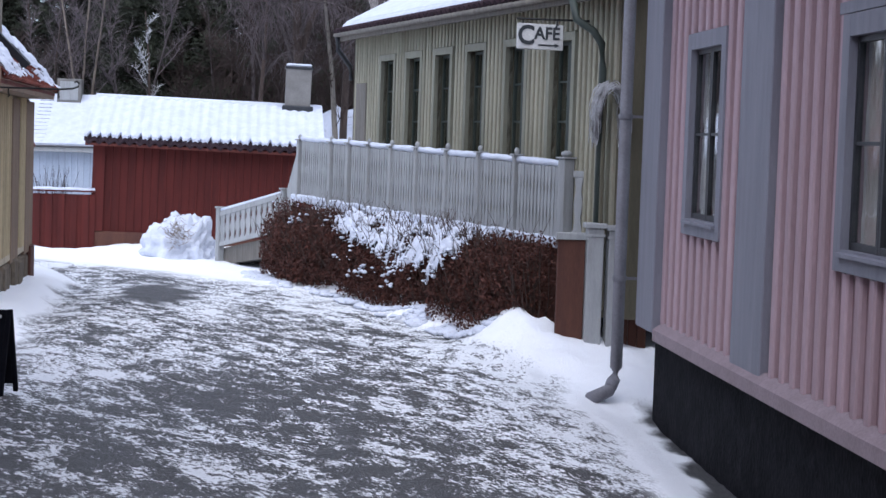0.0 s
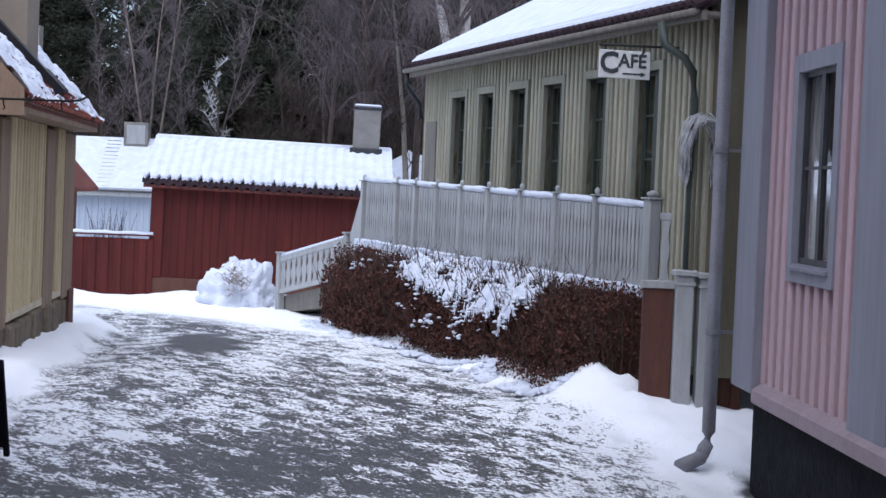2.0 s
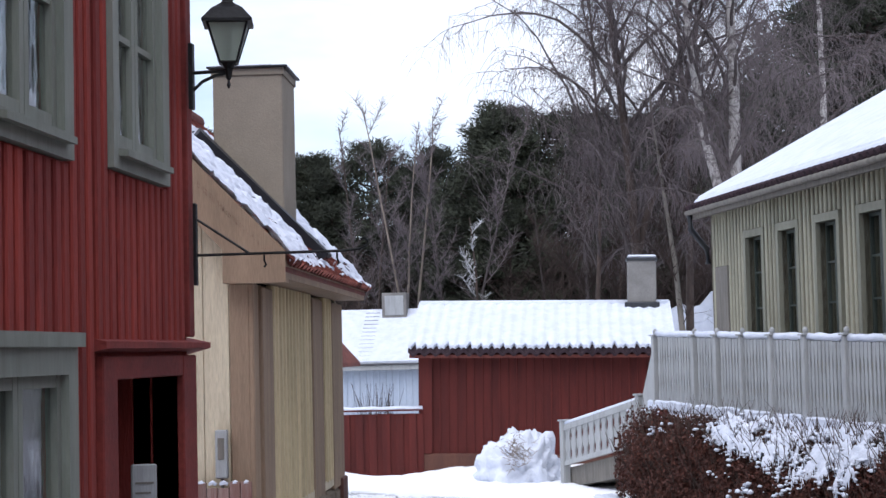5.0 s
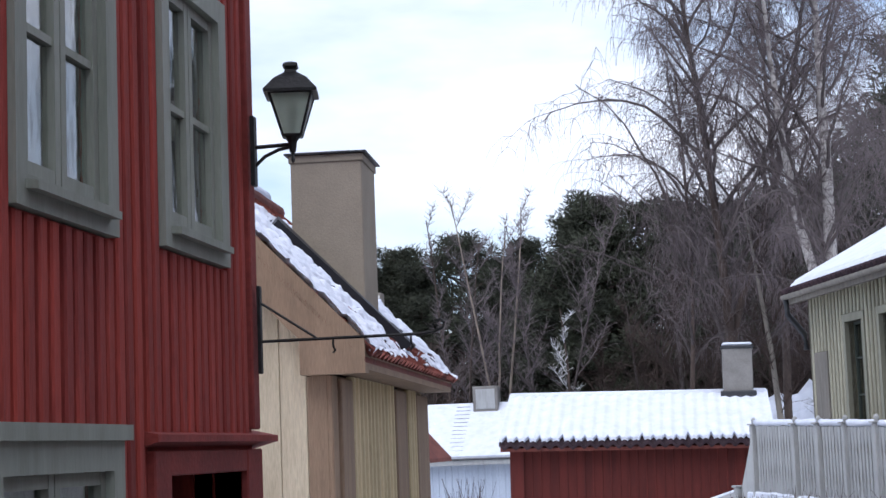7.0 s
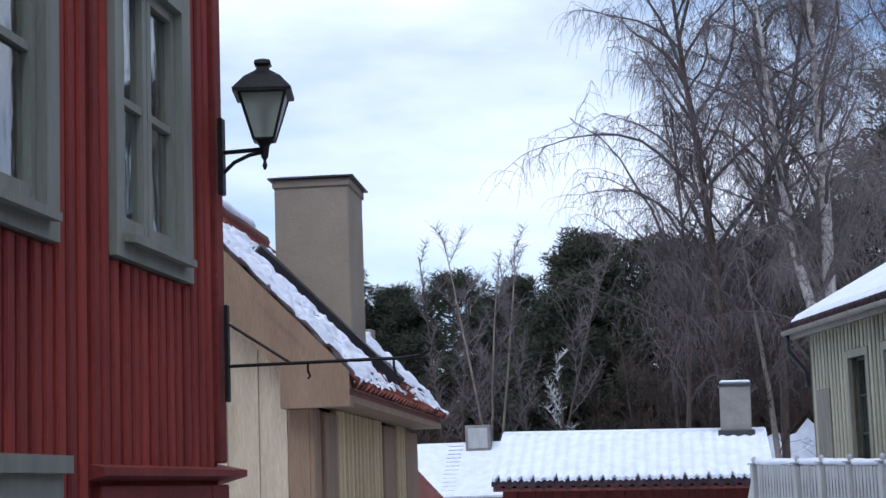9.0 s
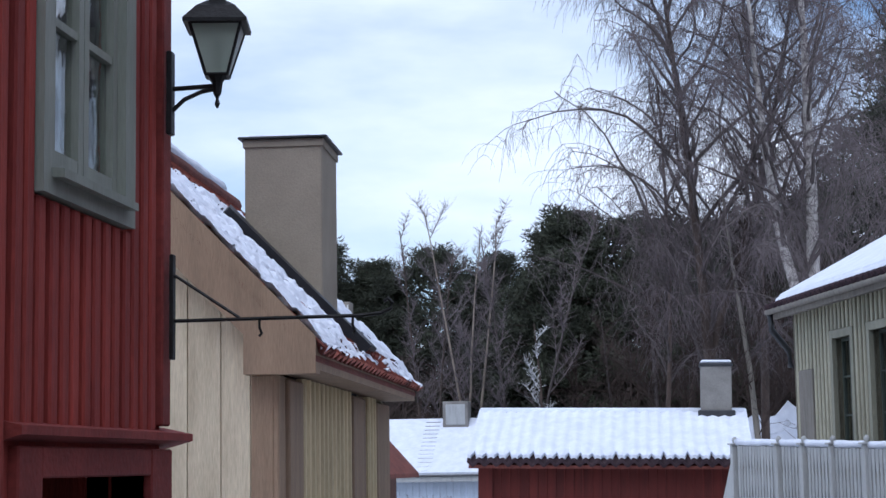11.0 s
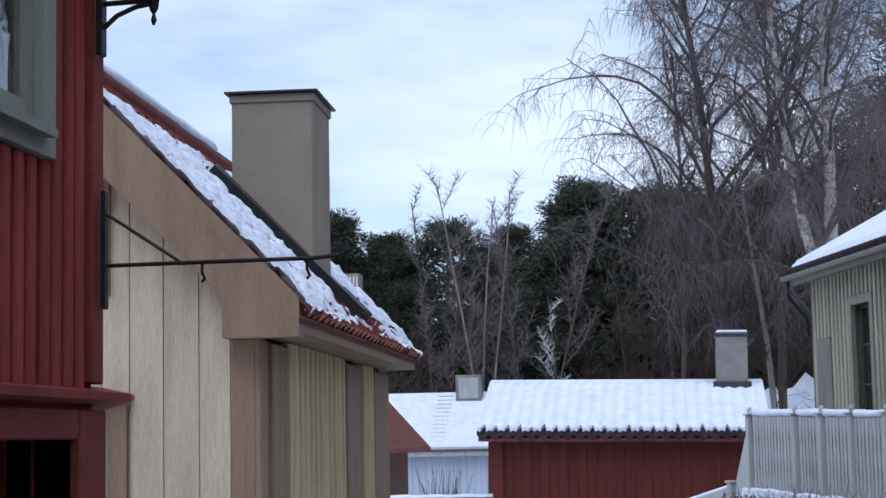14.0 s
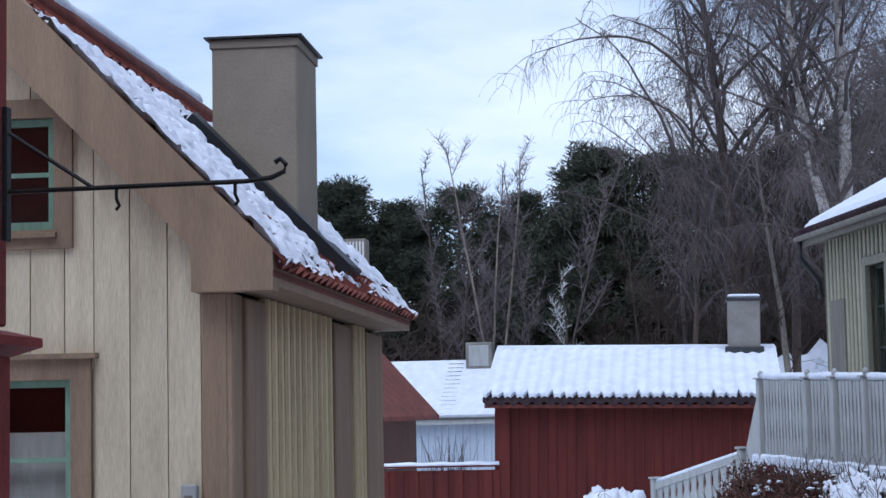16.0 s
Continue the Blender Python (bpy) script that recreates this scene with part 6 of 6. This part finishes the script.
def weeping_birch(name, at, height, lean, seed, limbs, spread, label, bark, hang=1.0, low=0.25, twigs=10, stems=1, thick=0.011):
    """A birch with one stem or a forked one, crooked rising limbs and long hanging twigs."""
    rng = random.Random(seed)
    tree = thing(name, at, label, "tree", "bare birches")
    trunk, boughs, fine = Sticks(), Sticks(), Sticks()
    main = bent(rng, Vector((0, 0, -0.3)), Vector((lean, 0, 1)), height, 14, 0.02)
    trunk.stick(main, taper(height * thick, 0.02, 15), 9)
    lines = [(main, height, low)]
    for s in range(stems - 1):
        i = rng.randint(3, 5)
        side_way = Vector((rng.choice((-0.35, 0.3)), rng.uniform(-0.2, 0.2), 1))
        sp = bent(rng, main[i], side_way, height * 0.62, 14, 0.06, 0.02)
        trunk.stick(sp, taper(height * thick * 0.6, 0.015, 15), 7)
        lines.append((sp, height * 0.62, 0.1))
    for tp, hh, lo in lines:
        count = limbs if hh == height else limbs // 2
        for k in range(count):
            t = lo + (0.97 - lo) * (k + rng.random()) / count
            i = min(13, int(t * 14))
            p = tp[i].lerp(tp[i + 1], t * 14 - i)
            a = k * 2.4 + rng.uniform(-0.5, 0.5)
            ln = spread * (1.2 - 0.8 * t) * rng.uniform(0.55, 1.15) * (1.0 if hh == height else 0.7)
            lp = bent(rng, p, Vector((math.cos(a), math.sin(a), 1.35 + 0.5 * t)), ln * 1.12, 9, 0.13, -0.075)
            boughs.stick(lp, taper(0.012 + 0.0085 * ln, 0.007, 10), 4)
            for j in range(2, 10):
                for _ in range(2):
                    a2 = rng.uniform(0, 6.28)
                    w2 = (lp[j] - lp[j - 1]).normalized() * 0.5 + Vector((math.cos(a2), math.sin(a2), rng.uniform(-0.2, 0.6))) * 0.7
                    sp = bent(rng, lp[j], w2, ln * rng.uniform(0.12, 0.3), 4, 0.22, -0.1)
                    boughs.stick(sp, taper(0.009, 0.004, 5), 3)
                    for q in range(twigs):
                        a3 = rng.uniform(0, 6.28)
                        w3 = Vector((math.cos(a3) * 0.7, math.sin(a3) * 0.7, rng.uniform(-0.5, 0.4)))
                        tw = bent(rng, sp[rng.randint(1, 4)], w3, rng.uniform(0.2, 0.6) + hang * rng.uniform(0.0, 0.6), 4, 0.14, -0.55 * hang)
                        fine.stick(tw, [0.005, 0.0045, 0.004, 0.0035, 0.0025], 3)
    for nm, st, mat in (("trunk", trunk, bark), ("branchwork", boughs, BIRCH_BOUGH), ("crown", fine, BIRCH_TWIG)):
        ob = new(nm, st.mesh(nm, mat, nm == "trunk"))
        ob.parent = tree
        if nm != "trunk":
            tagged(ob, kind="stuff")
    return tree


def slim_tree(name, at, height, seed, label, bark, stems=1, limbs=16, open_angle=0.35, group="bare trees", twig=None):
    """A slender bare tree with rising branches, one or several stems."""
    rng = random.Random(seed)
    tree = thing(name, at, label, "tree", group)
    trunk, crown = Sticks(), Sticks()
    for s in range(stems):
        a = 0.6 + s * 6.28 / stems
        lean = Vector((math.cos(a) * 0.13, math.sin(a) * 0.1, 1)) if stems > 1 else Vector((rng.gauss(0, 0.04), 0, 1))
        h = height * rng.uniform(0.8, 1.0)
        tp = bent(rng, Vector((0, 0, -0.2)), lean, h, 10, 0.03)
        trunk.stick(tp, taper(height * (0.011 if stems == 1 else 0.0055), 0.016, 11), 6)
        for k in range(limbs):
            t = 0.3 + 0.68 * (k + rng.random()) / limbs
            i = min(9, int(t * 10))
            p = tp[i].lerp(tp[i + 1], t * 10 - i)
            a = rng.uniform(0, 6.28)
            ln = h * open_angle * (1.1 - 0.7 * t) * rng.uniform(0.6, 1.1)
            lp = bent(rng, p, Vector((math.cos(a), math.sin(a), 1.3)), ln, 5, 0.1, 0.02)
            crown.stick(lp, taper(0.018, 0.007, 6), 3)
            for j in range(1, 6):
                for _ in range(9):
                    a2 = rng.uniform(0, 6.28)
                    tw = bent(rng, lp[j], Vector((math.cos(a2), math.sin(a2), rng.uniform(0.4, 1.8))), ln * rng.uniform(0.2, 0.5), 3, 0.15, 0.0)
                    crown.stick(tw, [0.007, 0.006, 0.005, 0.003], 3)
    for nm, st, mat in (("trunk", trunk, bark), ("crown", crown, twig or BIRCH_TWIG)):
        ob = new(nm, st.mesh(nm, mat, nm == "trunk"))
        ob.parent = tree
    return tree


def pine(name, at, height, seed, label, clumps=70, crown_from=0.25, wide=0.22):
    rng = random.Random(seed)
    tree = thing(name, at, label, "tree", "pines")
    trunk, crown = Sticks(), Sticks()
    tp = bent(rng, Vector((0, 0, -0.3)), Vector((rng.gauss(0, 0.03), 0, 1)), height, 8, 0.02)
    trunk.stick(tp, taper(height * 0.016, 0.03, 9), 7)
    for k in range(clumps):
        t = crown_from + (1.0 - crown_from) * (k + 0.5) / clumps
        i = min(7, int(t * 8))
        p = tp[i].lerp(tp[i + 1], min(1.0, t * 8 - i))
        a = k * 2.4 + rng.uniform(-0.5, 0.5)
        prof = math.sin(math.pi * min(1.0, (t - crown_from) / (1 - crown_from) * 0.80 + 0.16)) ** 0.7
        r = height * wide * prof * rng.uniform(0.35, 1.1)
        tip = p + Vector((math.cos(a) * r, math.sin(a) * r, r * rng.uniform(-0.05, 0.45)))
        trunk.stick([p, p.lerp(tip, 0.5) + Vector((0, 0, -0.05 * r)), tip], [0.05, 0.035, 0.015], 3)
        size = height * rng.uniform(0.045, 0.09)
        for _ in range(330):
            o = Vector((rng.gauss(0, 1), rng.gauss(0, 1), rng.gauss(0, 1))).normalized() * rng.random() ** 0.4
            o.z *= 0.62
            q = tip + o * size * (0.95 + 0.3 * noise.noise(o * 2 + tip))
            w = (o + Vector((rng.gauss(0, 0.5), rng.gauss(0, 0.5), rng.gauss(0.25, 0.4)))).normalized()
            s = w.cross(Vector((rng.gauss(0, 1), rng.gauss(0, 1), rng.gauss(0, 1)))).normalized()
            crown.leaf(q, w * rng.uniform(0.08, 0.18), s * rng.uniform(0.03, 0.06))
    for nm, st, mat in (("trunk", trunk, BARK), ("crown", crown, NEEDLE)):
        ob = new(nm, st.mesh(nm, mat))
        ob.parent = tree
        if nm == "crown":
            tagged(ob, kind="stuff")
    return tree


def on_ground(x, y, dz=0.0):
    return (x, y, base_height(x, y) + dz)


def plant_trees():
    rng = random.Random(77)
    weeping_birch("birch_tree", on_ground(2.6, 44.5), 16, -0.03, 45, 42, 5.6, "tall weeping birch with patchy white bark and hanging twigs", BIRCH_BARK, 1.0, 0.22, 9, 2, 0.014)
    weeping_birch("birch_tree", on_ground(0.45, 46.5), 15.5, -0.035, 47, 40, 6.2, "bare birch with dark drooping branches", BARK, 1.0, 0.22, 8, 2, 0.011)
    weeping_birch("birch_tree", on_ground(5.0, 51), 15, 0.02, 43, 24, 4.6, "bare birch beside a pine with hanging twigs", BIRCH_BARK, 0.9, 0.35, 4)
    weeping_birch("birch_tree", on_ground(1.6, 49.5), 14, 0.04, 44, 20, 4.4, "bare grey birch with crooked limbs", BARK, 0.9, 0.35, 4, 1, 0.009)
    weeping_birch("birch_tree", on_ground(-0.7, 47.5), 11.0, -0.05, 49, 20, 3.7, "young leaning birch with rising limbs", BARK, 0.8, 0.34, 6, 1, 0.007)
    # slender trees in front of the woods
    slim_tree("bare_tree", on_ground(-7.0, 62), 11.0, 58, "pale forked bare birch before dark pines", PALE_BRANCH, 3, 12, 0.22)
    slim_tree("bare_tree", on_ground(-5.3, 62.5), 10.9, 52, "thin bare birch before dark pines", BIRCH_BOUGH, 2, 12, 0.22)
    slim_tree("bare_tree", on_ground(-8.3, 63), 9.8, 53, "thin bare tree with rising twigs", BARK, 2, 11, 0.2)
    a = slim_tree("bare_tree", on_ground(-2.4, 63), 7.0, 54, "slender leafless tree with grey stem", BIRCH_BOUGH, 1, 18, 0.3, twig=LITTER)
    b = slim_tree("bare_tree", on_ground(-0.6, 60), 7.5, 55, "slender leafless tree with dark stem", BARK, 1, 20, 0.32, twig=LITTER)
    # stems seen between the shed and the green house
    slim_tree("bare_tree", on_ground(1.42, 46), 9.0, 81, "grey-barked bare tree behind the shed", WOOD_GREY, 1, 12, 0.25, twig=LITTER)
    slim_tree("bare_tree", on_ground(2.0, 46.6), 7.5, 82, "thin pale bare tree behind the shed", PALE_BRANCH, 1, 12, 0.25, twig=LITTER)
    # a sapling white with hoar frost at the wood's edge
    slim_tree("frosted_sapling", on_ground(-4.7, 61.5), 8.0, 71, "young tree white with snow before dark woods", BARK, 1, 7, 0.2, twig=FROSTED)
    spots = [(-14.0, 70), (-3.9, 66), (0.4, 66), (2.2, 62), (4.0, 64), (-1.4, 65), (1.2, 58), (5.5, 60), (9, 64), (12, 70), (3.2, 59), (0.2, 57), (1.9, 55), (2.9, 57), (4.1, 55.5), (4.9, 58), (-0.9, 58), (3.5, 61), (2.4, 60)]
    for k, (x, y) in enumerate(spots):
        src = (a, b)[k % 2]
        s = rng.uniform(0.8, 1.1) * (1.2 if k > 10 else 1.0)
        ob = copy_thing(src, Matrix.Identity(4))
        ob.matrix_basis = Matrix.Translation(on_ground(x, y)) @ Matrix.Rotation(rng.uniform(0, 6.28), 4, "Z") @ Matrix.Diagonal((s, s, s, 1))
    # place and height above zero of every pine's top
    tops = [(-14.7, 80, 10.9), (-10.5, 80, 10.6), (-4.6, 73, 10.8), (-18.5, 84, 12.0), (-16.5, 82, 11.3), (-13.1, 82, 10.2), (-11.8, 80, 9.3), (-9.2, 82, 9.4), (-8.1, 79, 10.0), (-7.2, 84, 9.6), (-6.3, 87, 9.4),
            (-5.3, 72, 10.2), (-3.6, 72, 10.9), (-2.6, 74, 10.8), (-1.4, 72, 10.5), (0.0, 74, 10.5), (1.5, 72, 10.4), (3.0, 70, 10.4), (4.5, 68, 10.6), (0.8, 66, 7.8), (2.3, 66, 8.4), (3.8, 64, 9.0), (5.2, 62, 10.5), (6.7, 55, 14.0), (7.9, 58, 14.5), (8.8, 60, 15.0), (10.5, 56, 14.0), (12.0, 64, 15.0), (14.5, 70, 15.0),
            (9.5, 66, 14.0), (-21.0, 90, 13.0), (-15.0, 90, 11.0), (-10.0, 91, 10.5), (-3.0, 88, 10.5), (2.0, 90, 10.5), (7.0, 88, 11.0)]
    models = []
    for k, (x, y, top) in enumerate(tops):
        at = on_ground(x, y)
        if k < 3:
            label, clumps, low, wide = (("dense dark green pine at the wood's edge", 90, 0.12, 0.20), ("dark green pine with a rounded crown", 90, 0.12, 0.22), ("broad dark green pine rising over the shed", 110, 0.08, 0.22))[k]
            models.append((pine("pine_tree", at, top - at[2], 61 + k, label, clumps, low, wide), top - at[2]))
            continue
        src, h = models[k % 3]
        s = (top - at[2]) / h
        ob = copy_thing(src, Matrix.Identity(4))
        ob.matrix_basis = Matrix.Translation(at) @ Matrix.Rotation(rng.uniform(0, 6.28), 4, "Z") @ Matrix.Diagonal((s, s, s, 1))


plant_trees()


def far_woods():
    """The brown leafless wood on the rise behind the village, past counting."""
    rng = random.Random(90)
    st = Sticks()
    for _ in range(270):
        y = rng.uniform(62, 120)
        x = rng.uniform(-30, 30) * y / 100 - 2
        h = rng.uniform(3.5, 6.5) * (0.85 if x < -1 else 1.25)
        p = Vector(on_ground(x, y, -0.2))
        tp = bent(rng, p, Vector((rng.gauss(0, 0.05), 0, 1)), h, 5, 0.04)
        st.stick(tp, taper(rng.uniform(0.05, 0.13), 0.02, 6), 4)
        for k in range(26):
            t = rng.uniform(0.12, 1.0)
            i = min(4, int(t * 5))
            q = tp[i].lerp(tp[i + 1], t * 5 - i)
            a = rng.uniform(0, 6.28)
            ln = rng.uniform(0.8, 2.4) * (1.15 - 0.5 * t)
            lp = bent(rng, q, Vector((math.cos(a), math.sin(a), rng.uniform(0.2, 1.4))), ln, 3, 0.15)
            st.stick(lp, [0.022, 0.018, 0.014, 0.008], 3)
            for _k in range(3):
                lq = bent(rng, lp[rng.randint(1, 2)], Vector((rng.gauss(0, 1), rng.gauss(0, 1), rng.uniform(0, 1.2))), ln * 0.5, 2, 0.2)
                st.stick(lq, [0.013, 0.011, 0.007], 3)
    ob = new("far_woods", st.mesh("far_woods", LITTER))
    tagged(ob, "dense leafless brown wood on the slope behind the houses", "woods", kind="stuff")


far_woods()
